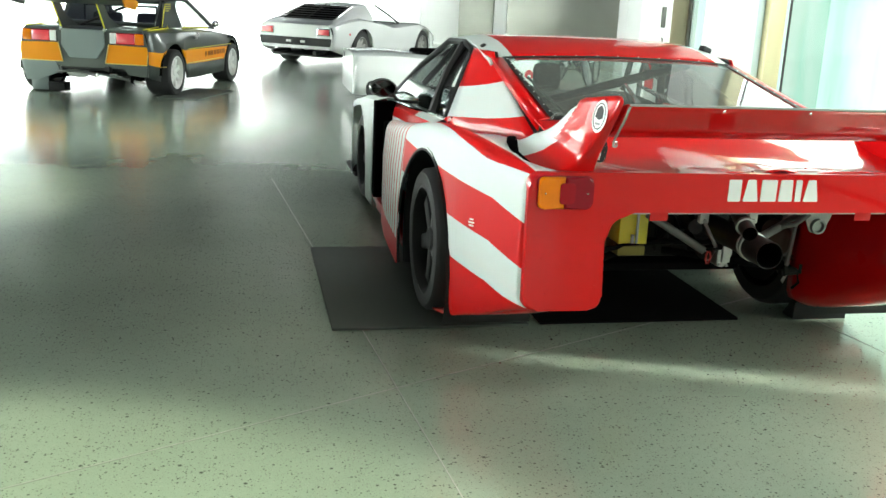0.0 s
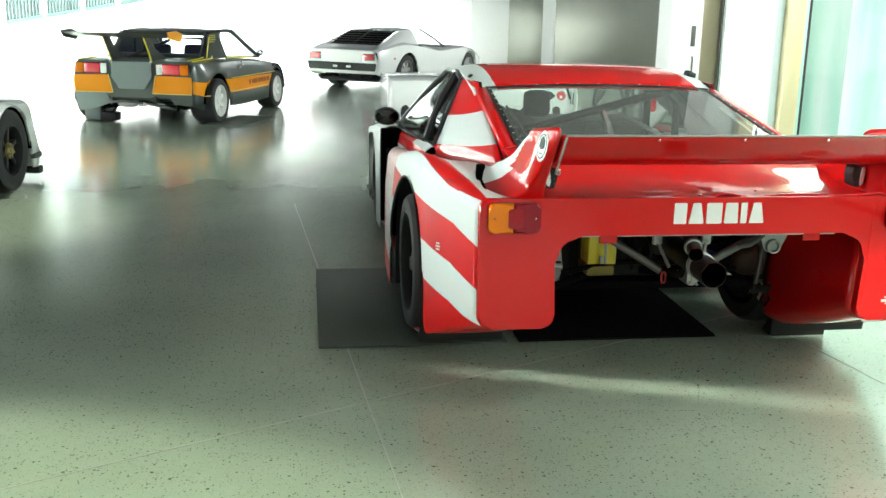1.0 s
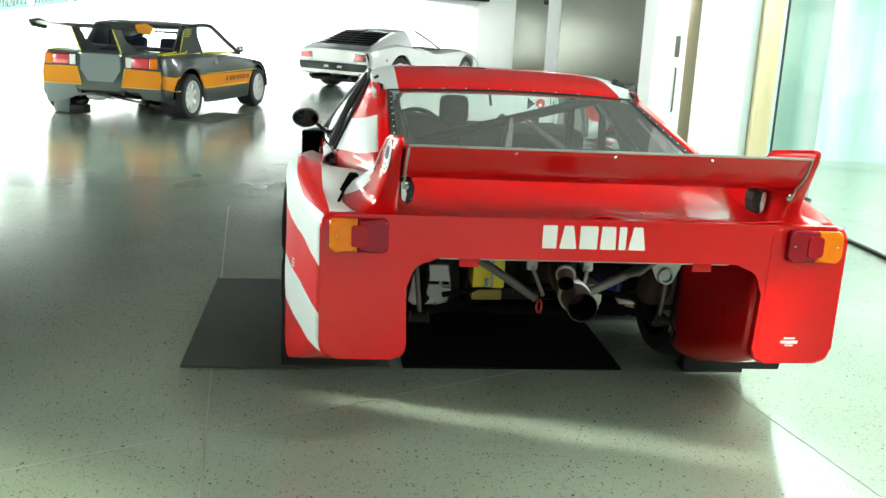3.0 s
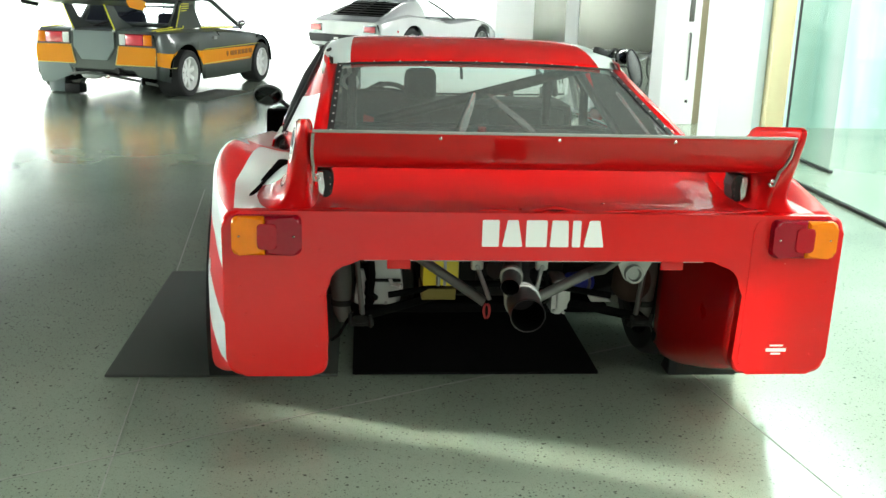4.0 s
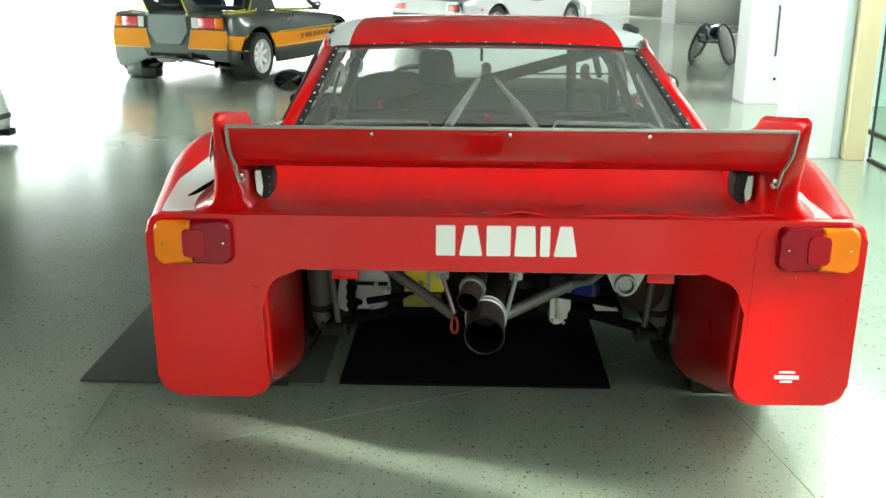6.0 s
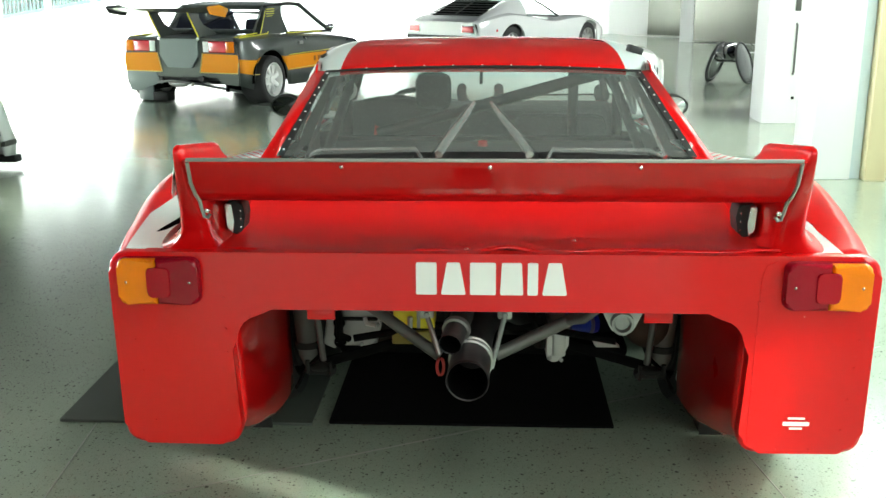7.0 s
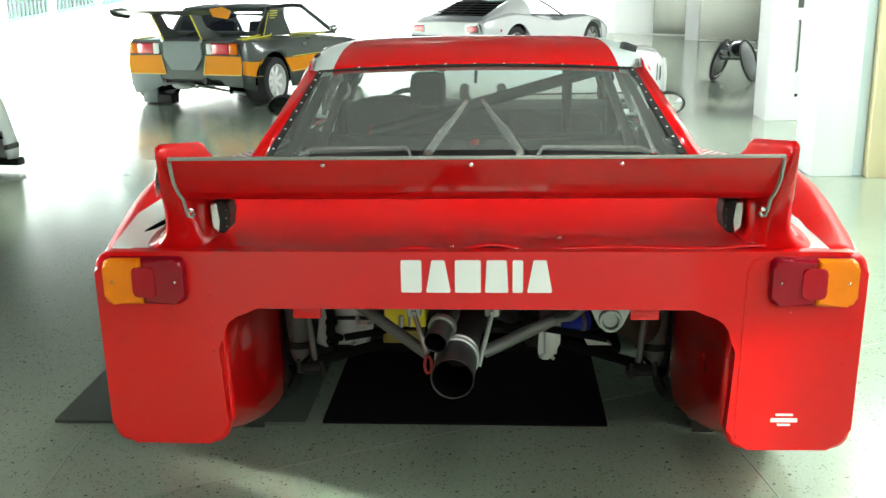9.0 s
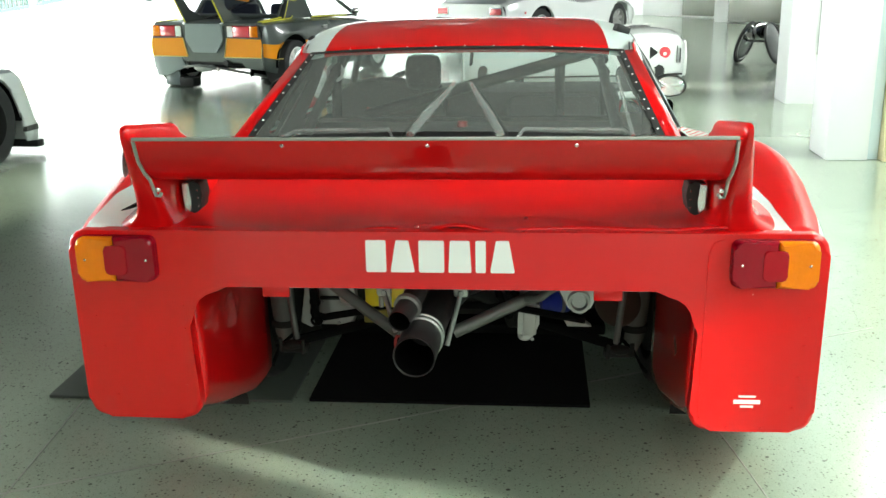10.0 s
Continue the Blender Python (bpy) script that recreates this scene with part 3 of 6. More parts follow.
for s in steps(-3.5, 3.0, 8):
    (x0, y0), (x1, y1) = along(s, -0.06), along(s, -0.18)
    rows.append([(x0, y0, ramp_top(s)), (x0, y0, ramp_top(s) + 1.1), (x1, y1, ramp_top(s) + 1.1), (x1, y1, ramp_top(s))])
tagged(part("wall_ramp_upper", loft(rows, closed=True, caps=True), plaster, sharp=20), "white wall above the ramp parapet", "wall", kind="structure")
rail_mat = material("rail_paint", (0.80, 0.84, 0.83), 0.5, vary=0.05)
slat_mat = material("slat_paint", (0.035, 0.075, 0.068), 0.5, vary=0.08)
railing = thing("ramp_railing", "white railing with grey-green upright slats on the ramp parapet", "railing")
rows = []
for s in steps(-13.7, -3.5, 20):
    (x0, y0), (x1, y1) = along(s, -0.05), along(s, -0.13)
    z = min(3.5, ramp_top(s) + 1.05)
    rows.append([(x0, y0, z), (x0, y0, z + 0.06), (x1, y1, z + 0.06), (x1, y1, z)])
part("top_rail", loft(rows, closed=True, caps=True), rail_mat, railing)
rows = []
for s in steps(-13.7, -3.5, 20):
    (x0, y0), (x1, y1) = along(s, -0.05), along(s, -0.13)
    z = ramp_top(s) + 0.015
    rows.append([(x0, y0, z), (x0, y0, z + 0.05), (x1, y1, z + 0.05), (x1, y1, z)])
part("bottom_rail", loft(rows, closed=True, caps=True), slat_mat, railing)
slat_bm = boxed((-0.011, -0.012, 0), (0.011, 0.012, 1.06))
slat_me = bpy.data.meshes.new("slat")
slat_bm.to_mesh(slat_me)
slat_bm.free()
slat_me.materials.append(slat_mat)
for i in range(158):
    s = -13.60 + i * 0.0633
    if i % 12 == 11:
        continue
    ob = new("slat", slat_me)
    ob.parent = railing
    ob.matrix_local = pose(*along(s, -0.09), ramp_top(s) - 0.01, 0, 0, math.degrees(math.atan2(RD.y, RD.x)))
for i in range(14):
    s = -13.66 + i * 0.76
    part("post", boxed((-0.05, -0.04, 0), (0.05, 0.04, 1.1), 0.005, pose(*along(s, -0.09), ramp_top(s) - 0.02, 0, 0, math.degrees(math.atan2(RD.y, RD.x)))), white_paint, railing)
for s in (-3.55, 1.65, 7.9):
    x0, y0 = along(s, 0.004)
    slab("trim", (-0.012, -0.006, 0), (0.012, 0.006, ramp_top(s)), grey_tube, "thin upright joint on the ramp wall", "trim").matrix_world = pose(x0, y0, 0, 0, 0, math.degrees(math.atan2(RD.y, RD.x)))

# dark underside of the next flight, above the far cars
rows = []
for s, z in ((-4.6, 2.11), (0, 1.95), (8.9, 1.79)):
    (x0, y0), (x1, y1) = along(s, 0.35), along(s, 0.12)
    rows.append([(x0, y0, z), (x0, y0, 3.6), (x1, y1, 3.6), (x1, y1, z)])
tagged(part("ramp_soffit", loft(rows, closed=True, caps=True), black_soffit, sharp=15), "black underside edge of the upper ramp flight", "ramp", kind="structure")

# lift wall, square to the ramp
LD = Vector((RN.x, RN.y))


def lift_at(base, s, off=0.0):
    p = Vector(base) + LD * s + RD * off
    return p.x, p.y


ang = math.degrees(math.atan2(LD.y, LD.x))
lift_m = pose(4.78, 20.55, 0, 0, 0, ang)
wall_lift = tagged(part("wall_lift", boxed((-0.28, 0.05, 0), (7.0, 0.25, 3.6), 0, lift_m), plaster, smooth=False), "white wall with steel lift doors", "wall", kind="structure")
lift_m2 = pose(3.62, 23.72, 0, 0, 0, ang)
tagged(part("wall_lift_return", boxed((-1.2, 0.05, 0), (3.4, 0.25, 3.6), 0, lift_m2), plaster, smooth=False), "white wall beside the lift", "wall", kind="structure")
tagged(part("wall_lift_jamb", boxed((-0.62, 0.0, 0), (-0.28, 2.6, 3.6), 0, lift_m), plaster, smooth=False), "white wall end beside the lift", "wall", kind="structure")


def lift_door(n, m, x0, x1, h):
    d = tagged(part(f"door_{n}", boxed((x0, 0.0, 0.02), (x1, 0.04, h), 0.004, m), stainless), "brushed stainless steel lift door", "door", kind="structure")
    return d


door1 = lift_door(1, lift_m, -0.26, 2.6, 2.06)
door2 = lift_door(2, lift_m2, 0.45, 1.5, 2.12)
part("call_panel", boxed((1.6, 0.02, 1.0), (1.72, 0.045, 1.35), 0.004, lift_m2), satin_black, door2)
part("floor_display", boxed((1.3, -0.02, 1.8), (1.5, 0.0, 1.92), 0.004, lift_m2), satin_black, door2)
tagged(part("door_threshold", boxed((-0.1, -0.35, 0.0), (1.75, -0.28, 0.035), 0.006, lift_m2), decal_white), "low white strip on the floor before the lift", "threshold")
handle = tagged(part("pull_handle", tubed([(3.04, 7.925, 0.50), (3.04, 7.905, 0.52), (3.04, 7.905, 0.98), (3.04, 7.925, 1.0)], 0.011, 8), grey_tube), "slim grey steel pull handle", "handle")
tagged(part("switch_plate", boxed((3.015, 7.928, 1.12), (3.07, 7.94, 1.36), 0.004), grey_tube), "flat grey switch plate", "switch")
tagged(part("wall_socket", boxed((3.045, 7.930, 0.245), (3.075, 7.94, 0.275), 0.004), satin_black), "small dark wall socket", "socket")
slab("wall_lift_east", (9, 8.0, 0), (9.2, 30, 3.8), plaster, "white plastered wall", "wall")
slab("wall_atrium_north", (-14, 29.8, 0), (9, 30, 3.6), plaster, "white plastered wall", "wall")


# ---- the red and white racing car ----
def racing_car():
    car = thing("racing_car", "red and white wide-bodied racing coupe with rear wing", "car")
    HW = [(0.0, 0.893), (0.12, 0.93), (0.3, 0.975), (0.55, 1.016), (0.8, 1.040), (1.1, 1.056), (1.5, 1.060), (1.86, 1.045), (2.1, 1.03), (2.42, 0.995)]
    ZT = [(0.0, 0.850), (0.3, 0.872), (0.6, 0.887), (0.85, 0.886), (1.1, 0.866), (1.3, 0.836), (1.6, 0.79), (2.02, 0.742), (2.42, 0.70)]
    ZB = [(0.0, 0.358), (0.1, 0.328), (0.4, 0.21), (0.75, 0.11), (2.42, 0.10)]
    arch = [(1.055, 0.27, 0.478)]

    def lean(y, z):
        """How far the upper side leans in towards the shoulder."""
        return 0.028 * min(1.0, y / 0.3) * min(1.0, max(0.0, (z - 0.5) / 0.3))

    # rear panel
    half = [((0.0, 0.853), 0), ((0.897, 0.850), 0.05), ((0.893, 0.358), 0.055), ((0.600, 0.356), 0.05), ((0.616, 0.710), 0.10), ((0.0, 0.710), 0)]
    right = half[1:5]
    left = [((-p[0], p[1]), r) for p, r in reversed(right)]
    pts = right + left
    outline = rounded([p for p, _ in pts], [r for _, r in pts], 6)
    part("rear_panel", prism(outline, -0.006, 0.03, 0.011), red_paint, car)
    for s in (-1, 1):
        # rear fender skin, from the lower edge over the shoulder to the valley by the cabin
        rows = []
        for y in steps(0.022, 2.42, 66):
            xo, zt, zb = curve_at(HW, y)[0], curve_at(ZT, y)[0], arch_floor(y, arch, curve_at(ZB, y)[0])
            tuck = 0.012 * max(0, 1 - y / 0.8)
            row = []
            for f in (0, 0.01, 0.03, 0.06, 0.12, 0.2, 0.35, 0.5, 0.75, 1.0):
                z = zb + (zt - 0.07 - zb) * f
                d = max(0.0, 1 - (z - zb) / 0.075) if y < 0.8 else 0.0
                row.append((s * (xo - tuck * (zt - z) - 0.06 * max(0, 1 - y / 0.8) * (1 - math.sqrt(max(0, 1 - d * d))) - lean(y, z)), y, z))
            xo -= lean(y, zt - 0.07)
            for k in range(1, 6):
                a = math.pi / 2 * k / 5
                row.append((s * (xo - 0.06 + 0.06 * math.cos(a)), y, zt - 0.07 + 0.07 * math.sin(a)))
            xi = 0.66
            for k in range(1, 7):
                f = k / 6
                row.append((s * (xo - 0.06 + (xi - xo + 0.06) * f), y, zt - 0.05 * math.sin(min(1.0, f * 1.5) * math.pi * 0.5) * min(1, y / 0.25)))
            rows.append(row)
        thicken(part("rear_fender", loft(rows), fender_paint, car), 0.006)
        # arch lip
        lip = []
        for k in range(25):
            a = math.radians(-20 + 220 * k / 24)
            y, z = 1.055 + 0.478 * math.cos(a), 0.27 + 0.478 * math.sin(a)
            xo = curve_at(HW, y)[0] - 0.006 - lean(y, z)
            lip.append((s * xo, y, max(z, 0.11)))
        part("arch_lip", tubed(lip, 0.008, 6), satin_black, car)
        # inner return of the bumper leg
        rows = []
        for y in steps(0.029, 0.78, 14):
            zb = curve_at(ZB, y)[0]
            xo = curve_at(HW, y)[0] - (0.03 + 0.06) * max(0, 1 - y / 0.8) - 0.004
            xi = 0.6015 + 0.03 * (y - 0.029)
            rows.append([(s * xo, y, zb + 0.006), (s * (xi + 0.11), y, zb + 0.004), (s * (xi + 0.052), y, zb + 0.008), (s * (xi + 0.022), y, zb + 0.026), (s * (xi + 0.008), y, zb + 0.055), (s * (xi + 0.005), y, zb + 0.11), (s * (xi + 0.009), y, 0.56), (s * (xi + 0.015), y, 0.722)])
        thicken(part("leg_inner", loft(rows), red_paint, car), 0.005)
        # wheel well
        rows = []
        for k in range(19):
            a = math.radians(-20 + 220 * k / 18)
            y, z = 1.055 + 0.49 * math.cos(a), 0.275 + 0.49 * math.sin(a)
            rows.append([(s * 0.66, y, z), (s * 1.03, y, z)])
        part("wheel_well", loft(rows), satin_black, car)
        # fin that carries the wing
        rows, fin_keys = [], ((0.832, 0.618, 0.835, 0.03, 0.72), (0.85, 0.628, 0.792, 0.022, 0.68), (0.872, 0.634, 0.757, 0.012, 0.61), (0.90, 0.638, 0.735, -0.002, 0.55), (0.95, 0.640, 0.720, -0.04, 0.445), (1.0, 0.643, 0.711, -0.085, 0.345), (1.05, 0.644, 0.702, -0.13, 0.27), (1.08, 0.644, 0.696, -0.155, 0.23), (1.10, 0.645, 0.691, -0.165, 0.18), (1.116, 0.648, 0.687, -0.163, 0.165), (1.124, 0.654, 0.679, -0.14, 0.135))
        for z, (x0, x1, y0, y1) in [(z, curve_at(fin_keys, z)) for z in steps(0.832, 1.124, 44)]:
            cx, cy, hx, hy = (x0 + x1) / 2, (y0 + y1) / 2, (x1 - x0) / 2, (y1 - y0) / 2
            ring = []
            for k in range(72):
                a = 2 * math.pi * k / 72
                c, q = math.cos(a), math.sin(a)
                x, y = cx + hx * math.copysign(abs(c) ** 0.42, c), cy + hy * math.copysign(abs(q) ** 0.55, q)
                if x > cx:
                    x -= 0.016 * max(0.0, -y / 0.16)
                ring.append((s * x, y, z - 0.14 * (y + 0.13) * min(1.0, max(0.0, (z - 0.9) / 0.2))))
            rows.append(ring)
        fin = part("wing_fin", loft(rows, closed=True, caps=True), [red_paint, white_paint], car, sharp=60)
        for p in fin.data.polygons:
            c = p.center
            p.material_index = 1 if p.normal.x * s > 0.2 and c.y > 0.165 + (1.04 - c.z) * 0.85 and c.z < 1.06 else 0
        if s < 0:
            part("fender_slot", boxed((-0.005, -0.19, -0.02), (0.005, 0.19, 0.012), 0.004, pose(s * 0.816, 0.36, 0.838, 0, 0, s * 6.7)), soot_and_shade, car)
            part("slot_mouth", boxed((-0.020, -0.13, -0.05), (0.020, 0.12, 0.034), 0.010, pose(s * 0.785, 0.56, 0.826, 7, 0, s * 11)), soot_and_shade, car)
        # rubber seal where the wing meets the fin
        part("wing_seal", tubed([(s * 0.636, -0.176, 1.095), (s * 0.640, -0.148, 1.045), (s * 0.640, -0.118, 1.013), (s * 0.638, -0.095, 0.993), (s * 0.640, -0.075, 0.967), (s * 0.637, -0.070, 0.951), (s * 0.629, -0.070, 0.950), (s * 0.624, -0.070, 0.958)], 0.0042, 8), rubber_grey, car)
        part("seal_bolt", lathe([(0.001, 0.005), (0.005, 0.004), (0.006, 0)], 12, pose(s * 0.630, -0.072, 0.966, 0, 0, -90)), chrome, car)
        # small duct at the fin's foot
        duct = part("deck_duct", prism(rounded([(s * 0.636, 0.945), (s * 0.592, 0.947), (s * 0.586, 0.915), (s * 0.592, 0.878), (s * 0.610, 0.862), (s * 0.630, 0.880)], 0.012, 4)[:: s], 0.098, 0.16, 0.006), satin_black, car, "black duct mouth")
        part("duct_rim", prism(rounded([(s * 0.634, 0.942), (s * 0.617, 0.944), (s * 0.612, 0.90), (s * 0.616, 0.870), (s * 0.629, 0.884)], 0.004, 3)[:: s], 0.091, 0.099, 0.002), polished, duct)
        for dz in (0.885, 0.905, 0.925):
            part("duct_rivet", lathe([(0.001, 0.002), (0.002, 0.0015), (0.0025, 0)], 6, pose(s * 0.597, 0.098, dz, 0, 0, -90)), polished, duct)
        # tail lamp
        lx0, lx1, mid = 0.676, 0.866, 0.776
        zt, zb = 0.838, 0.728

        def lamp_shape(a, b, grow, soft_in, soft_out):
            pts_ = [(s * (a - grow * (soft_in > 0)), zb - grow), (s * (b + grow * (soft_out > 0)), zb - grow), (s * (b + grow * (soft_out > 0)), zt + grow), (s * (a - grow * (soft_in > 0)), zt + grow)]
            return rounded(pts_, [soft_in, soft_out, soft_out, soft_in], 5)[:: s]

        base = part("tail_lamp", prism(lamp_shape(lx0, lx1, 0.0015, 0.022, 0.022), -0.017, 0.0, 0.003), red_lens, car, "tail lamp with amber and red lens")
        part("amber_lens", prism(lamp_shape(mid, lx1, 0, 0, 0.02), -0.034, -0.015, 0.009), amber_lens, base, "amber ribbed lens")
        part("red_lens", prism(lamp_shape(lx0, mid, 0, 0.02, 0), -0.033, -0.015, 0.009), red_lens, base, "red ribbed lens")
        part("reflector", prism(rounded([(0.742 * s, zb + 0.019), (0.796 * s, zb + 0.019), (0.796 * s, zt - 0.019), (0.742 * s, zt - 0.019)], 0.012, 4)[:: s], -0.0375, -0.025, 0.003), bright_red_lens, base, "red reflector")
        for lx in (0.696, 0.846):
            part("lens_screw", lathe([(0.001, 0.003), (0.003, 0.002), (0.004, 0)], 8, pose(s * lx, -0.033, 0.783, 0, 0, -90)), chrome, base)
        # sail panel beside the rear glass
        levels = [(1.152, 0.0), (1.115, -0.01), (1.075, -0.03), (1.04, -0.075), (1.0, -0.078), (0.96, -0.08), (0.93, -0.105), (0.89, -0.085), (0.862, -0.065), (0.78, -0.04)]
        rows = []
        for z0, fall in levels:
            row = []
            for q in steps(0, 1, 10):
                z = z0 + fall * q
                f = min(1.0, max(0.0, (1.155 - z) / 0.34))
                g = min(1.0, max(0.0, (1.128 - z) / 0.25))
                front = Vector((0.640, 1.83, z)).lerp(Vector((0.815, 1.62, z)), f)
                back = Vector((0.622, 1.52, z)).lerp(Vector((0.672, 0.66, z)), g ** 1.1)
                row.append((s * (back.x + (front.x - back.x) * q + 0.010 * math.sin(q * math.pi)), back.y + (front.y - back.y) * q, z))
            rows.append(row)
        ob = part("sail_panel", loft(rows), [red_paint, white_paint], car)
        for p in ob.data.polygons:
            ys = sum(ob.data.vertices[v].co.y for v in p.vertices) / 4
            zc = p.center.z
            qf = min(1.0, max(0.0, (ys - 1.52 + 0.86 * min(1, max(0, (1.128 - zc) / 0.25)) ** 1.1) / max(0.1, 0.31 + 0.76 * min(1, max(0, (1.128 - zc) / 0.25)))))
            p.material_index = 1 if 0.93 - 0.11 * qf < zc < 1.04 - 0.075 * qf else 0
        thicken(ob, 0.006)
        part("inner_trim", loft([[(x - s * 0.02, y, z) for x, y, z in row] for row in rows]), dark_cloth, car)
        # red frame strip by the glass
        rows = [[(s * 0.578, 1.50, 1.128), (s * 0.632, 1.535, 1.13), (s * 0.634, 1.53, 1.10)], [(s * 0.612, 0.66, 0.952), (s * 0.668, 0.64, 0.945), (s * 0.67, 0.64, 0.90)]]
        thicken(part("glass_frame", loft(rows), red_paint, car), 0.008)
        # side glass in its black frame, chrome waist strip
        facing(part("side_window", loft([[(s * (t0 + (t1 - t0) * f + 0.032 * math.sin(math.pi * f)), ya + (yb - ya) * f, za + (zb - za) * f) for f in steps(0, 1, 6)] for t0, ya, za, t1, yb, zb in ((0.638, 1.86, 1.135, 0.80, 1.72, 0.81), (0.630, 2.08, 1.155, 0.82, 2.05, 0.795), (0.618, 2.35, 1.155, 0.835, 2.40, 0.775), (0.600, 2.62, 1.11, 0.84, 3.06, 0.745))]), side_glass, car), (s, 0, 0))
        part("window_frame", tubed([(s * 0.815, 1.64, 0.812), (s * 0.646, 1.84, 1.14), (s * 0.632, 2.05, 1.165), (s * 0.612, 2.5, 1.15), (s * 0.71, 2.80, 0.985), (s * 0.845, 3.14, 0.742)], 0.017, 8), black_paint, car)
        part("window_post", tubed([(s * 0.812, 1.93, 0.80), (s * 0.772, 1.96, 0.90), (s * 0.718, 2.0, 1.02), (s * 0.632, 2.05, 1.15)], 0.034, 8), satin_black, car)
        part("waist_trim", tubed([(s * 0.815, 1.62, 0.812), (s * 0.85, 2.3, 0.782), (s * 0.855, 3.16, 0.738)], 0.011, 8), chrome, car)
        # door skin
        rows = []
        for y in steps(1.66, 2.95, 10):
            belt = 0.808 - 0.047 * (y - 1.63)
            rows.append([(s * x, y, z) for x, z in ((0.79, belt + 0.008), (0.835, belt), (0.868, belt - 0.025), (0.88, belt - 0.08), (0.88, 0.66), (0.88, 0.55), (0.88, 0.42), (0.88, 0.30), (0.87, 0.12))])
        part("door_trim", loft([[(x - s * 0.03, y, z - 0.01) for x, y, z in row] for row in rows]), dark_cloth, car)
        ob = part("door", loft(rows), [red_paint, white_paint], car)
        for p in ob.data.polygons:
            p.material_index = 1 if (0.6 < p.center.z < 0.70 or 0.30 < p.center.z < 0.48 or p.center.z > 0.77) else 0
        thicken(ob, 0.006)
        # dark intake behind the door and the striped fender nose
        part("air_intake", boxed((min(s * 0.83, s * 0.985), 2.42, 0.14), (max(s * 0.83, s * 0.985), 2.50, 0.68), 0.01), soot_and_shade, car)
        # front fender
        rows = []
        FT = [(2.85, 0.775), (3.2, 0.745), (3.6, 0.705), (4.0, 0.60), (4.35, 0.42)]
        for y in steps(2.88, 4.33, 30):
            zt, zb = curve_at(FT, y)[0], arch_floor(y, [(3.55, 0.30, 0.39)], 0.10)
            zb = min(zb, zt - 0.05)
            xo = 0.99 - 0.10 * max(0, (y - 3.7) / 0.6) ** 2
            rows.append([(s * xo, y, zb), (s * xo, y, (zb + zt) / 2), (s * xo, y, zt - 0.06), (s * (xo - 0.02), y, zt - 0.02), (s * (xo - 0.07), y, zt), (s * 0.72, y, zt - 0.01), (s * 0.55, y, zt - 0.07)])
        thicken(part("front_fender", loft(rows), white_paint, car), 0.006)
        part("fender_vent", boxed((min(s * 0.86, s * 0.985), 2.80, 0.16), (max(s * 0.86, s * 0.985), 2.90, 0.755), 0.01), soot_and_shade, car)
        part("sill_skirt", boxed((min(s * 0.80, s * 0.965), 1.6, 0.075), (max(s * 0.80, s * 0.965), 3.2, 0.15), 0.02), red_paint, car)
        # door mirror
        mx = -0.965 if s < 0 else 0.94
        stalk = part("mirror", loft_ellipsoid((mx, 2.70, 0.852), (0.080, 0.045, 0.055)), black_paint, car, "black oval door mirror")
        # left glass dark, right glass pale: each one's reflection is set by its colour
        part("mirror_glass", lathe([(0.001, 0.002), (0.046, 0.002), (0.048, 0.0)], 24, pose(mx, 2.654, 0.852, 0, 0, -90) @ Matrix.Diagonal((1, 1.55, 1, 1))), dark_mirror if s < 0 else polished, stalk)
        part("mirror_rim", lathe([(0.047, -0.004), (0.047, 0.008), (0.052, 0.008), (0.053, -0.004)], 28, pose(mx, 2.654, 0.852, 0, 0, -90) @ Matrix.Diagonal((1, 1.5, 1, 1))), black_paint, stalk)
        part("mirror_stalk", tubed([(mx - s * 0.05, 2.72, 0.83), (mx - s * 0.09, 2.78, 0.79), (s * 0.845, 2.82, 0.76)], 0.012, 8), black_paint, stalk)
        # wheels
        wheel(car, s * 0.835, 1.085, 0.338, 0.325, 0.39, s, satin_black, 6, 0.74)
        wheel(car, s * 0.82, 3.55, 0.30, 0.288, 0.28, s, satin_black, 6, 0.74)
    for k, w in enumerate((0.022, 0.012, 0.02, 0.016, 0.02)):
        a = math.radians(196 + 3.6 * k)
        part("tyre_mark", boxed((0, -w / 2, -0.009), (0.003, w / 2, 0.009), 0, pose(0.637, 1.085 + 0.285 * math.cos(a), 0.338 + 0.285 * math.sin(a), math.degrees(a) + 90, 0, 0)), decal_white, car, smooth=False)
    # deck between the fins
    DK = [(0.02, 0.853), (0.10, 0.850), (0.25, 0.862), (0.5, 0.905), (0.66, 0.937), (0.68, 0.941)]
    rows = []
    for y in steps(0.02, 0.68, 30):
        z = curve_at(DK, y)[0]
        rows.append([(x, y, z - 0.012 * (1 - (abs(x) / 0.66) ** 2) * math.sin(math.pi * min(1, y / 0.5)) + 0.0025 * math.sin(9 * x + 14 * y) + 0.006 * math.sin(17 * x + 3 * math.sin(7 * x)) * max(0, 1 - y / 0.22) + 0.010 * noise.noise(Vector((x * 5.5, y * 9, 3.1))) * max(0, 1 - y / 0.34)) for x in steps(-0.67, 0.67, 60)])
    thicken(part("engine_cover", loft(rows), red_paint, car), 0.006)
    # quick fasteners along the foot of the deck
    for x, y in ((-0.05, 0.05), (0.21, 0.13), (0.31, 0.05), (0.44, 0.06)):
        part("deck_pin", lathe([(0.001, 0.004), (0.004, 0.003), (0.006, 0)], 10, pose(x, y, curve_at(DK, y)[0] - 0.004, 0, -90, 0)), chrome, car)
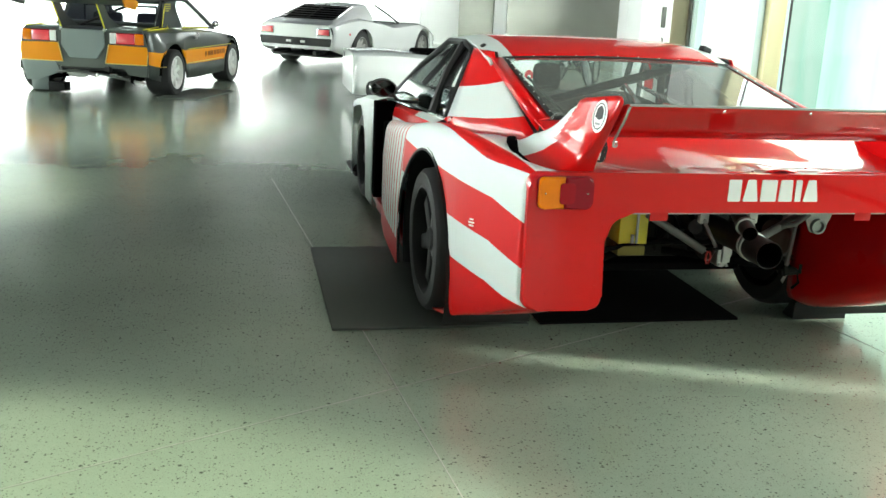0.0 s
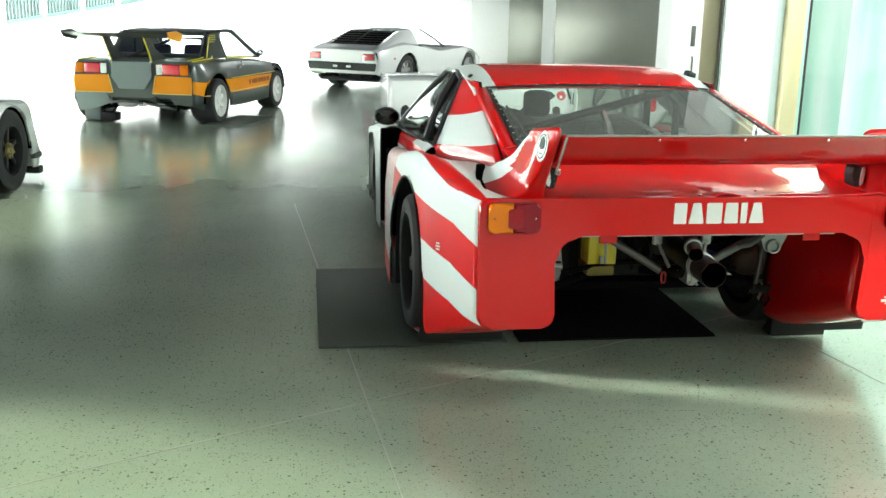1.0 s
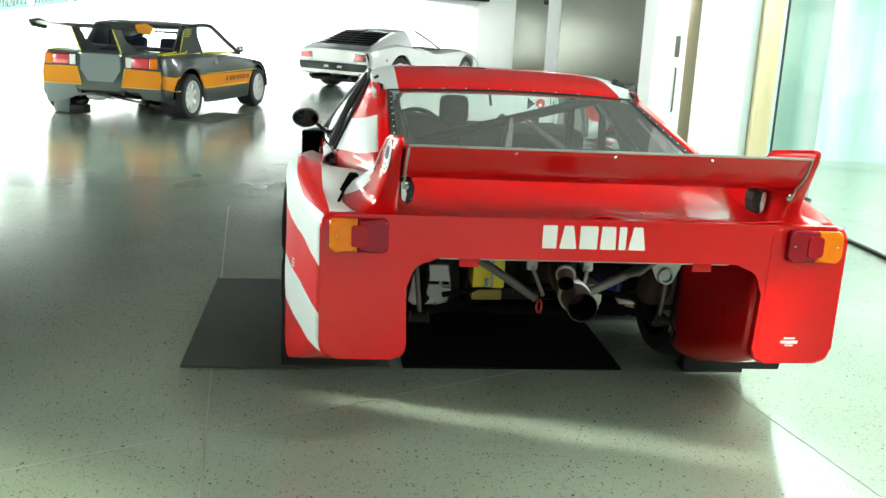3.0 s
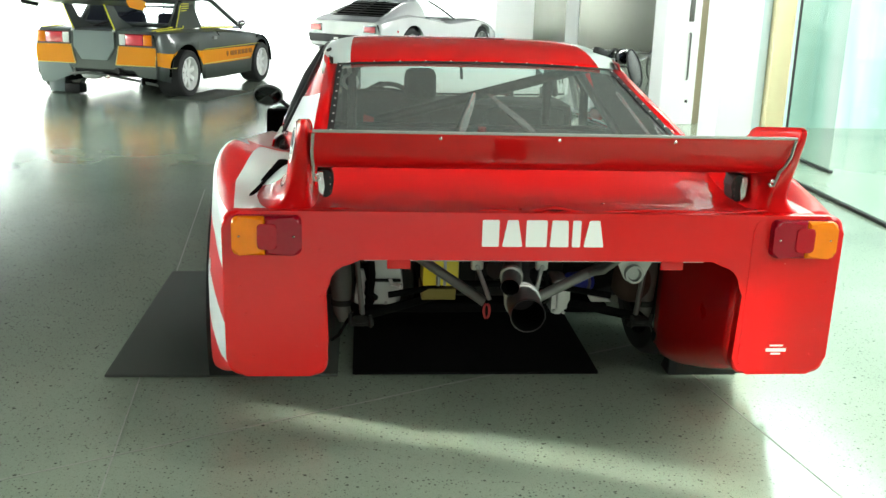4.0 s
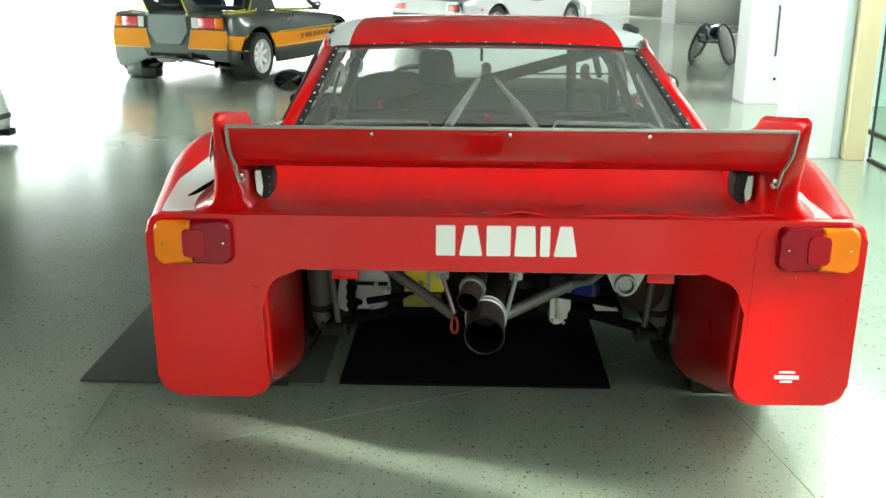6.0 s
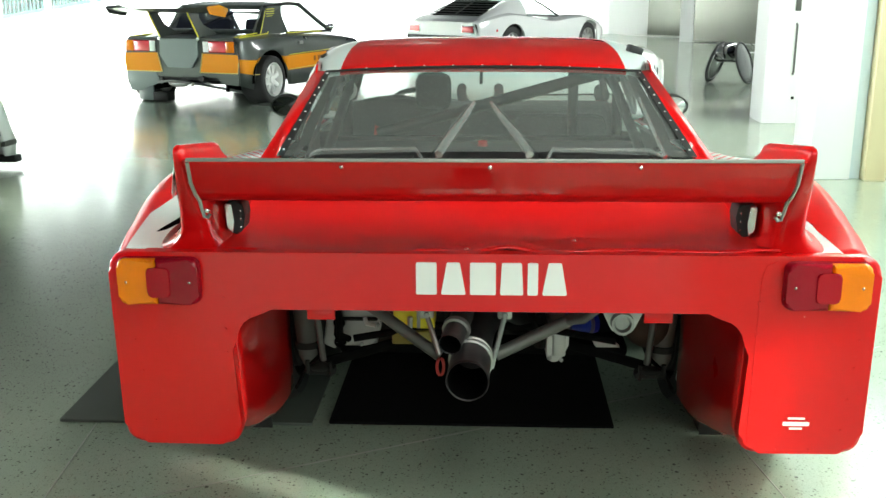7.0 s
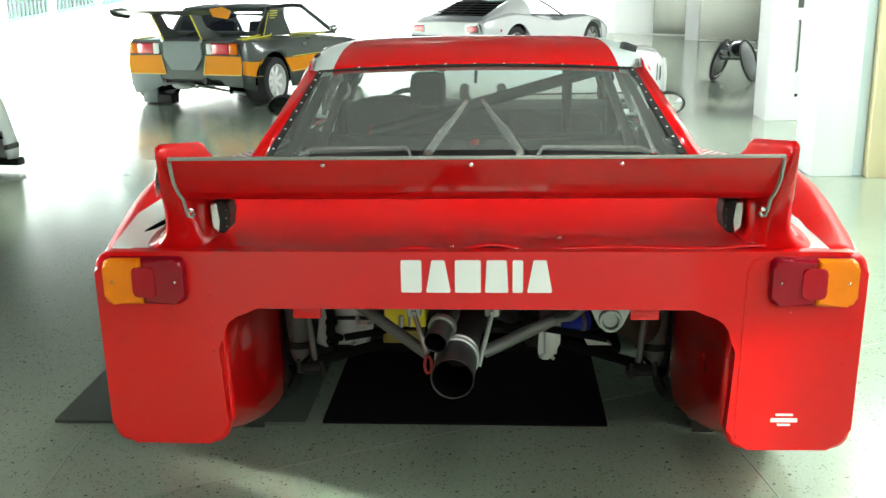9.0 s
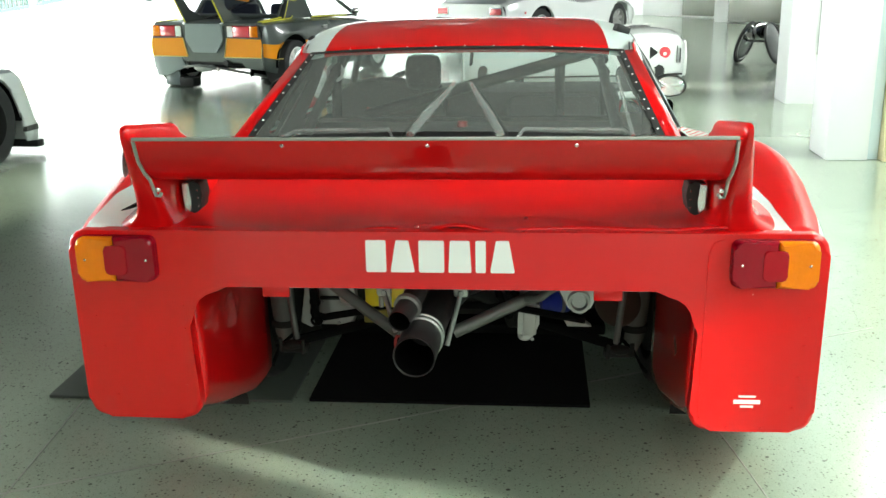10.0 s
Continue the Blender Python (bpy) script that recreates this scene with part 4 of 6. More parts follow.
    # wing blade
    prof = [(-0.177, 1.098), (-0.172, 1.102), (-0.160, 1.100), (0.02, 1.045), (0.16, 0.995), (0.205, 0.972), (0.20, 0.958), (0.14, 0.955), (0.04, 0.965), (-0.05, 0.985), (-0.095, 1.012), (-0.13, 1.048), (-0.160, 1.078), (-0.174, 1.092)]
    rows = [[(x, y, z) for y, z in prof] for x in steps(-0.645, 0.645, 8)]
    wing = part("wing_blade", loft(rows, closed=True, caps=True), red_paint, car, sharp=50)
    part("gurney_strip", boxed((-0.638, -0.182, 1.097), (0.638, -0.176, 1.1045), 0.0015), rubber_grey, wing, "grey edge strip")
    for x in (-0.31, 0.0, 0.31):
        part("rivet", lathe([(0.001, 0.004), (0.004, 0.003), (0.0055, 0)], 10, pose(x, -0.175, 1.086, 0, 0, -90)), chrome, wing)
    # rear glass, its dark border and screws
    GA, GB = Vector((0, 1.505, 1.128)), Vector((0, 0.66, 0.955))

    def on_glass(u, v, lift=0.0):
        """u -1..1 across, v 0 at the top and 1 at the foot."""
        c = GA.lerp(GB, v)
        hw = 0.585 + (0.618 - 0.585) * v
        bow = 0.018 * (1 - u * u)
        return (u * hw, c.y + lift * -0.2, c.z + bow + lift)

    facing(part("rear_window", loft([[on_glass(u, v) for u in steps(-1, 1, 16)] for v in steps(0, 1, 8)]), smoked_plastic, car), (0, -0.3, 1)).visible_shadow = False
    edge = [on_glass(u, 0.01, 0.003) for u in steps(-0.99, 0.99, 12)]
    rows = [[on_glass(u, 0.0, 0.004) for u in steps(-1, 1, 16)], [on_glass(u, 0.035, 0.004) for u in steps(-1, 1, 16)]]
    part("window_border", loft(rows), satin_black, car)
    for s in (-1, 1):
        part("window_border", loft([[on_glass(s * 1.0, v, 0.004), on_glass(s * 0.962, v, 0.004)] for v in steps(0, 1, 8)]), satin_black, car)
    screw = lathe([(0.001, 0.0030), (0.0026, 0.0024), (0.0040, 0)], 8, pose(0, 0, 0, 0, -90, 0))
    me = bpy.data.meshes.new("screw")
    screw.to_mesh(me)
    screw.free()
    me.materials.append(bright_alloy)
    spots = [on_glass(u, 0.012, 0.007) for u in steps(-0.92, 0.92, 10)] + [on_glass(s * 0.977, v, 0.007) for s in (-1, 1) for v in steps(0.06, 0.95, 9)]
    for p in spots:
        ob = new("screw", me)
        ob.parent = car
        ob.matrix_local = pose(*p, 12, 0, 0)
    # roof with white flanks
    RZ = [(1.49, 1.136, 0.650), (1.60, 1.168, 0.650), (1.80, 1.202, 0.643), (2.15, 1.215, 0.625), (2.62, 1.185, 0.60)]
    rows = []
    for y in steps(1.49, 2.62, 18):
        z, hw = curve_at(RZ, y)
        rows.append([(hw * u, y - 0.02 * u * u * (1 if y < 1.6 else 0), z - 0.030 * abs(u) ** 9 - 0.010 * u * u) for u in (-1, -0.985, -0.965, -0.94, -0.905, -0.815, -0.76, -0.7, -0.55, -0.4, -0.2, 0, 0.2, 0.4, 0.55, 0.7, 0.76, 0.815, 0.905, 0.94, 0.965, 0.985, 1)])
    ob = part("roof", loft(rows), [red_paint, white_paint], car)
    for p in ob.data.polygons:
        p.material_index = 1 if abs(p.center.x) > 0.815 * curve_at(RZ, p.center.y)[1] else 0
    thicken(ob, 0.01)
    part("roof_latch", boxed((-0.03, -0.02, 0), (0.03, 0.02, 0.03), 0.006, pose(0.60, 1.78, 1.17, 0, 20, 20)), satin_black, car)
    part("roof_latch", boxed((-0.012, -0.02, 0), (0.012, 0.02, 0.012), 0.004, pose(-0.62, 1.72, 1.165, 0, -30, 0)), satin_black, car)
    # windscreen, bonnet and nose
    facing(part("windscreen", loft([[(x * 0.57, 2.63 + 0.05 * (1 - x * x), 1.178) for x in steps(-1, 1, 10)], [(x * 0.80, 3.15 + 0.10 * (1 - x * x), 0.755) for x in steps(-1, 1, 10)]]), clear_glass, car), (0, -1, 0))
    rows = []
    BZ = [(3.1, 0.755), (3.5, 0.71), (4.0, 0.60), (4.35, 0.42), (4.42, 0.22)]
    for y in steps(3.1, 4.42, 14):
        z = curve_at(BZ, y)[0]
        rows.append([(x * 0.86, y - 0.25 * x * x * max(0, (y - 3.9)), z - 0.02 * x * x) for x in steps(-1, 1, 14)])
    thicken(part("bonnet", loft(rows), red_paint, car), 0.006)
    part("front_splitter", boxed((-0.95, 3.95, 0.07), (0.95, 4.45, 0.11), 0.015), satin_black, car)
    part("cabin_bulkhead", boxed((-0.60, 1.60, 0.74), (0.60, 1.63, 0.87), 0.01), satin_black, car)
    part("floor_pan", boxed((-0.84, 1.62, 0.07), (0.84, 4.0, 0.11), 0.01), satin_black, car)
    part("bulkhead", boxed((-0.84, 1.60, 0.09), (0.84, 1.64, 0.76), 0.01), satin_black, car)
    # cabin: seats, cage, belts
    part("dashboard", boxed((-0.70, 2.62, 0.50), (0.70, 2.97, 0.845), 0.05), dark_cloth, car)
    seat = part("seat", loft([[(-0.38 + w * math.cos(a) * (1 if abs(math.cos(a)) < 0.9 else 1.04), 2.17 - 0.06 * h + 0.075 * math.sin(a), 0.40 + 0.56 * h) for a in [2 * math.pi * k / 20 for k in range(20)]] for h, w in ((0, 0.22), (0.3, 0.245), (0.6, 0.26), (0.8, 0.235), (0.92, 0.19), (0.98, 0.13), (1.0, 0.08))], closed=True, caps=True), dark_cloth, car, "black bucket seat")
    part("headrest", boxed((-0.075, -0.04, 0.0), (0.075, 0.04, 0.15), 0.035, pose(-0.20, 1.95, 0.93, -8, 0, 0)), dark_cloth, seat)
    part("seat_back", boxed((-0.21, -0.06, 0.0), (0.21, 0.06, 0.48), 0.05, pose(0.36, 2.15, 0.40, -14, 0, 0)), dark_cloth, car, "black co-driver's seat")
    part("steering_wheel", torus((-0.32, 2.62, 0.78), 0.165, 0.014, 62), satin_black, car)
    part("roll_cage", tubed([(-0.56, 1.78, 0.3), (-0.545, 1.80, 1.02), (-0.47, 1.82, 1.13), (0.0, 1.82, 1.15), (0.47, 1.82, 1.13), (0.545, 1.80, 1.02), (0.56, 1.78, 0.3)], 0.021, 10), satin_black, car)
    part("cage_brace", tubed([(0.50, 1.75, 1.105), (-0.42, 1.75, 0.855)], 0.024, 10), satin_black, car)
    part("cage_brace", tubed([(0.365, 1.76, 1.13), (0.365, 1.76, 0.5)], 0.021, 10), satin_black, car)
    for s in (-1, 1):
        part("cage_stay", tubed([(s * 0.52, 1.80, 1.08), (s * 0.53, 0.95, 0.86)], 0.018, 10), satin_black, car)
        part("engine_stay", tubed([(s * 0.030, 1.30, 1.035), (s * 0.062, 1.14, 1.005), (s * 0.105, 0.96, 0.972), (s * 0.140, 0.80, 0.938)], [0.007, 0.011, 0.015, 0.013], 14), polished, car, "polished strut")
        part("stay_cable", tubed([(s * 0.045, 1.30, 1.027), (s * 0.12, 1.0, 0.972), (s * 0.170, 0.80, 0.93)], 0.005, 8), satin_black, car)
        part("stay_rail", tubed([(s * 0.19, 0.76, 0.930), (s * 0.215, 0.86, 0.945), (s * 0.52, 0.87, 0.940), (s * 0.56, 0.80, 0.925)], 0.007, 8), polished, car, "polished rail")
        part("stay_panel", boxed((min(s * 0.22, s * 0.52), 0.78, 0.905), (max(s * 0.22, s * 0.52), 0.868, 0.928), 0.006), satin_black, car)
        # padded trim inside the sail panel and a deep door card
        part("side_trim", loft([[(s * 0.575, 1.52, 1.10), (s * 0.585, 1.95, 1.12)], [(s * 0.615, 1.20, 0.98), (s * 0.66, 2.02, 0.96)], [(s * 0.64, 0.95, 0.86), (s * 0.74, 2.05, 0.80)]]), dark_cloth, car)
        part("glass_edge", tubed([on_glass(s * 0.90, 0.34, -0.012), on_glass(s * 0.86, 0.97, -0.012)], 0.006, 8), polished if s > 0 else satin_black, car)
    part("engine_lid", boxed((-0.60, 0.69, 0.82), (0.60, 1.56, 0.862), 0.03), satin_black, car, "matt black engine bulkhead cover")
    for s in (-1, 1):
        part("cage_side", tubed([(s * 0.545, 1.84, 1.06), (s * 0.56, 2.2, 1.13), (s * 0.555, 2.6, 1.10), (s * 0.66, 2.95, 0.86)], 0.018, 8), satin_black, car)
        part("door_bar", tubed([(s * 0.60, 1.82, 0.80), (s * 0.70, 2.7, 0.62)], 0.018, 8), satin_black, car)
    part("screen_rail", tubed([(-0.56, 2.6, 1.12), (0.0, 2.64, 1.145), (0.56, 2.6, 1.12)], 0.018, 8), satin_black, car)
    belt = part("seat_belt", boxed((-0.025, -0.004, 0), (0.025, 0.004, 0.34), 0.002, pose(-0.47, 2.03, 0.60, -6, 8, 0)), harness_red, seat, "red harness strap")
    part("belt_ring", torus((-0.53, 1.70, 1.035), 0.03, 0.008, 80), bright_alloy, car)
    part("belt_mount", tubed([(-0.535, 1.72, 1.10), (-0.53, 1.70, 1.06)], 0.010, 8), bright_alloy, car)
    part("gear_lever", tubed([(-0.02, 2.35, 0.45), (-0.01, 2.33, 0.72)], 0.010, 8), bright_alloy, car)
    for gx in (-0.40, -0.30, -0.20):
        part("gauge", lathe([(0.001, 0.004), (0.034, 0.004), (0.038, 0)], 16, pose(gx, 2.615, 0.76, 0, 0, -90)), decal_white, car)
    part("clip_bar", boxed((-0.33, 0.70, 0.878), (0.33, 0.715, 0.886), 0.002), satin_black, car)
    for k in range(7):
        part("clip", lathe([(0.001, 0.004), (0.004, 0.003), (0.005, 0)], 8, pose(-0.30 + 0.10 * k, 0.70, 0.890, 0, 0, -90)), bright_alloy, car)
    part("belt_cable", tubed([(0.0, 2.2, 1.19), (0.004, 2.1, 1.10), (0.0, 2.0, 1.03)], 0.007, 6), satin_black, car)
    part("filler_cap", lathe([(0.001, 0.02), (0.016, 0.018), (0.018, 0)], 20, pose(0.0, 1.25, 0.89, 0, -90, 0)), harness_red, car)
    # white block marks across the panel, six in a row
    x = -0.167
    for w, lean in ((0.048, 0), (0.058, 0.014), (0.060, 0), (0.054, 0.004), (0.024, 0), (0.058, 0.014)):
        part("marking", prism(rounded([(x, 0.752), (x + lean, 0.830), (x + w - lean, 0.830), (x + w, 0.752)], 0.004, 3), -0.0085, -0.0055), decal_white, car, smooth=False)
        x += w + 0.0098
    for k, (dz, w) in enumerate(((0.0, 0.04), (-0.014, 0.062), (-0.026, 0.03))):
        part("sticker", boxed((0.735 - w / 2, -0.0078, 0.450 + dz - (0.005 if k == 1 else 0.0025)), (0.735 + w / 2, -0.006, 0.450 + dz + (0.005 if k == 1 else 0.0025))), decal_white, car, smooth=False)
    for k, (dz, w) in enumerate(((0.012, 0.03), (0.0, 0.05), (-0.012, 0.04))):
        part("sticker", boxed((-0.002, -w / 2, -0.003), (0.002, w / 2, 0.003), 0, pose(-0.9850, 0.39, 0.582 + dz, -8, 0, 9)), decal_white, car, smooth=False)
    # round badge on the outer face of the near fin
    bm_ = pose(-0.6935, -0.070, 1.050, 0, -10, 180 + 7) @ Matrix.Diagonal((0.3, 1.02, 1.2, 1))
    badge = part("badge", lathe([(0.001, 0.004), (0.043, 0.004), (0.046, 0)], 28, bm_), decal_white, car, "white oval badge")
    part("badge_rim", lathe([(0.034, 0.003), (0.034, 0.0065), (0.037, 0.0065), (0.037, 0.003)], 28, bm_), satin_black, badge)
    part("badge_field", prism(rounded([(-0.024, -0.004), (-0.019, 0.020), (0.0, 0.030), (0.019, 0.020), (0.024, -0.004), (0.0, -0.010)], 0.004, 3), 0.003, 0.0085, 0, "x"), satin_black, badge).data.transform(bm_)
    part("badge_bar", boxed((0.003, -0.014, -0.024), (0.0085, 0.014, -0.018), 0, bm_), badge_grey, badge, smooth=False)
    # folded metal edge under the panel, where the tail is cut away
    part("panel_flange", boxed((-0.50, 0.031, 0.696), (0.50, 0.037, 0.708), 0.002), alloy, car, "pale folded metal edge")
    # rivets round the right-hand leg patch
    for p in [(0.625, z) for z in (0.39, 0.45, 0.52, 0.59, 0.66, 0.74)] + [(0.69, 0.368), (0.77, 0.368), (0.84, 0.42), (0.848, 0.50), (0.856, 0.58), (0.862, 0.65)] + [(-0.625, z) for z in (0.60, 0.66, 0.74)] + [(-0.835, 0.55), (-0.848, 0.63), (-0.815, 0.42)]:
        part("rivet", lathe([(0.001, 0.0025), (0.0028, 0.002), (0.0036, 0)], 8, pose(p[0], -0.006, p[1], 0, 0, -90)), red_paint, car)
    part("panel_seam", tubed([(0.622, -0.0055, 0.40), (0.626, -0.0055, 0.80), (0.636, -0.0055, 0.828), (0.66, -0.0055, 0.838)], 0.0018, 6), red_paint, car)
    engine_bay(car)
    # the car stands a little askew: its nose is set over to one side of the tail's axis
    done = set()
    for ob in car.children_recursive:
        if ob.location.length > 0:
            ob.location.x -= SKEW * ob.location.y
        elif ob.data.name not in done:
            done.add(ob.data.name)
            ob.data.transform(Matrix(((1, -SKEW, 0, 0), (0, 1, 0, 0), (0, 0, 1, 0), (0, 0, 0, 1))))
    return car


def torus(c, R, r, tilt):
    bm = bmesh.new()
    m = pose(*c, tilt, 0, 0)
    rings = []
    for i in range(28):
        a = 2 * math.pi * i / 28
        rings.append([bm.verts.new(m @ Vector(((R + r * math.cos(b)) * math.cos(a), (R + r * math.cos(b)) * math.sin(a), r * math.sin(b)))) for b in [2 * math.pi * k / 8 for k in range(8)]])
    for i in range(28):
        for k in range(8):
            a, b = rings[i], rings[(i + 1) % 28]
            bm.faces.new((a[k], a[(k + 1) % 8], b[(k + 1) % 8], b[k]))
    return bm


def loft_ellipsoid(c, r, power=1.0):
    bm = bmesh.new()
    bmesh.ops.create_uvsphere(bm, u_segments=24, v_segments=14, radius=1, matrix=pose(*c) @ Matrix.Diagonal((*r, 1)))
    return bm


def pipe_end(car, name, c, d, r, length, mat):
    """An open tailpipe with a thick lip, dark inside."""
    d = Vector(d).normalized()
    m = Matrix.Translation(c) @ d.to_track_quat("X", "Z").to_matrix().to_4x4()
    ob = part(name, lathe([(r * 0.94, 0.004), (r * 0.99, 0), (r * 1.02, 0.004), (r, 0.012), (r, length)], 32, m), mat, car)
    part("bore", lathe([(r * 0.94, 0.004), (r * 0.93, 0.02), (r * 0.93, length * 0.9), (0.001, length * 0.9)], 32, m), soot_and_shade, ob)
    return m


def engine_bay(car):
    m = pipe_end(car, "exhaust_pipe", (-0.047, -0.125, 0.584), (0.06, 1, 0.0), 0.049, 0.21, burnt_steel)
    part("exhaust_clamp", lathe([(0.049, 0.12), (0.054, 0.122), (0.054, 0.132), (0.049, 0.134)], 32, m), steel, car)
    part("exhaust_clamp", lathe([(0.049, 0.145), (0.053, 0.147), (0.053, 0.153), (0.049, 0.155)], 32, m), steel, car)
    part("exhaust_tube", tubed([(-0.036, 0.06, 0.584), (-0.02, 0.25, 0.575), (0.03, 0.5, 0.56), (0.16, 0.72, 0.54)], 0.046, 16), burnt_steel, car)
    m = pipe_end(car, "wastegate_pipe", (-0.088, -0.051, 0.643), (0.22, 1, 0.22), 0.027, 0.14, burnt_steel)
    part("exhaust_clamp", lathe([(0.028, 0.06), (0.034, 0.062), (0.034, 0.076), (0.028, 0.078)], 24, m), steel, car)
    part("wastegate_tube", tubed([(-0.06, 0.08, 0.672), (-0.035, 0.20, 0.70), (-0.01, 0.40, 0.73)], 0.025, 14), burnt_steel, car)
    # V brace under the panel
    part("brace_tube", tubed([(-0.33, 0.275, 0.642), (-0.12, 0.20, 0.515)], 0.0155, 12), grey_tube, car)
    part("brace_tube", tubed([(0.33, 0.28, 0.645), (0.025, 0.20, 0.52)], 0.0165, 12), grey_tube, car)
    part("cross_rail", tubed([(-0.5, 0.22, 0.70), (0.5, 0.22, 0.70)], 0.018, 10), grey_tube, car)
    for x0, x1, zt in ((-0.152, -0.118, 0.55), (0.047, 0.012, 0.515)):
        part("hanger", boxed((x0 - 0.019, 0.165, 0.628), (x0 + 0.019, 0.19, 0.70), 0.007), alloy, car)
        part("hanger_bolt", lathe([(0.001, 0.006), (0.007, 0.005), (0.008, 0)], 10, pose(x0, 0.164, 0.64, 0, 0, -90)), steel, car)
        part("hanger_rod", tubed([(x0, 0.17, 0.64), (x1, 0.12, zt)], 0.0068, 8), steel, car)
    # jack bracket
    part("bracket_plate", prism(rounded([(0.282, 0.672), (0.42, 0.672), (0.378, 0.580), (0.325, 0.580)], [0.008, 0.008, 0.02, 0.02], 4), 0.218, 0.226, 0, "y"), alloy, car)
    part("jack_socket", lathe([(0.001, 0.0), (0.018, 0.0), (0.022, -0.012), (0.029, -0.012), (0.031, 0.02)], 24, pose(0.350, 0.212, 0.606, 0, 0, 90)), steel, car)
    part("tow_bar", tubed([(0.30, 0.20, 0.66), (0.25, 0.21, 0.615), (0.215, 0.24, 0.60)], 0.011, 10), grey_tube, car)
    for s in (-1, 1):
        x = -0.40 if s < 0 else 0.405
        part("panel_tab", boxed((x - 0.034, 0.03, 0.672), (x + 0.034, 0.04, 0.706), 0.003), red_paint, car)
        part("push_rod", tubed([(s * 0.515, 0.60, 0.56), (s * 0.492, 0.60, 0.335)], 0.010, 10), grey_tube, car)
        part("upright", boxed((min(s * 0.52, s * 0.60), 0.74, 0.26), (max(s * 0.52, s * 0.60), 0.90, 0.62), 0.035), shaded_cast, car)
        part("lower_arm", tubed([(s * 0.10, 1.0, 0.30), (s * 0.50, 0.60, 0.325), (s * 0.58, 1.05, 0.30)], 0.017, 10), bay_shade, car)
        part("arm_joint", loft_ellipsoid((s * 0.50, 0.58, 0.322), (0.035, 0.025, 0.014)), shaded_cast, car)
        part("joint_bolt", tubed([(s * 0.535, 0.56, 0.31), (s * 0.535, 0.56, 0.35)], 0.007, 8), shaded_cast, car)
        part("drive_shaft", tubed([(s * 0.18, 1.20, 0.38), (s * 0.62, 1.22, 0.35)], 0.03, 12), shaded_cast, car)
        part("spring", coil((s * 0.50, 0.95, 0.36), (s * 0.46, 0.98, 0.66), 0.05, 0.008, 6), bay_shade, car)
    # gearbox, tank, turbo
    part("gearbox", boxed((-0.46, 0.86, 0.28), (-0.29, 1.1, 0.60), 0.03), shaded_cast, car)
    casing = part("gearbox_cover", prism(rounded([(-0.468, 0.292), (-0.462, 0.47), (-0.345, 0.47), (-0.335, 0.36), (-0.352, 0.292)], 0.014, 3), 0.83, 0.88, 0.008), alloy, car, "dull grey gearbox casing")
    for cx, cz in ((-0.455, 0.305), (-0.40, 0.300), (-0.355, 0.305), (-0.345, 0.37), (-0.455, 0.375)):
        part("casing_bolt", lathe([(0.001, 0.008), (0.006, 0.007), (0.007, 0)], 8, pose(cx, 0.828, cz, 0, 0, -90)), steel, casing)
    part("gearbox_fitting", tubed([(-0.385, 0.81, 0.40), (-0.378, 0.80, 0.382), (-0.348, 0.79, 0.380)], 0.0075, 10), bright_alloy, car)
    part("gearbox_rib", boxed((-0.46, 0.815, 0.385), (-0.345, 0.835, 0.395), 0.004), shaded_cast, casing)
    part("side_plate", prism(rounded([(-0.522, 0.315), (-0.502, 0.44), (-0.466, 0.44), (-0.480, 0.295)], 0.008, 3), 0.79, 0.81, 0.004), alloy, car, "grey cast side plate")
    part("cable_bracket", tubed([(-0.475, 0.775, 0.46), (-0.462, 0.765, 0.41), (-0.470, 0.765, 0.36), (-0.455, 0.775, 0.32)], 0.013, 10), bay_shade, car)
    for cz in (0.40, 0.335):
        part("cable_ring", torus((-0.462, 0.755, cz), 0.014, 0.005, 90), bay_shade, car)
    for sd in (-1, 1):
        # damper body with its collar, beside the wheel
        part("damper", tubed([(sd * 0.572, 0.78, 0.60), (sd * 0.570, 0.76, 0.44), (sd * 0.562, 0.74, 0.30), (sd * 0.558, 0.735, 0.26)], [0.040, 0.042, 0.032, 0.016], 16), damper_grey, car, "dull grey damper")
        part("damper_collar", lathe([(0.030, -0.010), (0.041, -0.010), (0.041, 0.010), (0.030, 0.010)], 20, pose(sd * 0.564, 0.745, 0.335, 0, 90, 0)), shaded_cast, car)
        part("brake_line", tubed([(sd * 0.50, 0.66, 0.34), (sd * 0.545, 0.60, 0.31), (sd * 0.575, 0.62, 0.25), (sd * 0.60, 0.70, 0.20)], 0.006, 8), bay_shade, car)
        part("link_clevis", boxed((min(sd * 0.452, sd * 0.54), 0.565, 0.300), (max(sd * 0.452, sd * 0.54), 0.60, 0.322), 0.005), shaded_cast, car)
        part("clevis_pin", tubed([(sd * 0.465, 0.56, 0.300), (sd * 0.465, 0.56, 0.345)], 0.006, 8), shaded_cast, car)
    part("engine_block", boxed((-0.26, 1.0, 0.26), (0.32, 1.55, 0.80), 0.04), shaded_cast, car)
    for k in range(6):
        part("bell_rib", boxed((-0.22 + 0.09 * k, 0.975, 0.30), (-0.20 + 0.09 * k, 1.0, 0.74), 0.006), shaded_cast, car)
    tank = part("catch_tank", boxed((-0.278, 0.64, 0.425), (-0.15, 0.76, 0.62), 0.006), yellow_tank, car, "yellow catch tank")
    part("tank_strap", boxed((-0.205, 0.632, 0.43), (-0.195, 0.642, 0.615), 0.001), steel, tank)
    part("tank_valve", tubed([(-0.225, 0.622, 0.47), (-0.225, 0.622, 0.435)], 0.008, 8), steel, tank)
    part("tank_foot", boxed((-0.282, 0.63, 0.378), (-0.16, 0.77, 0.420), 0.004), olive_metal, tank)
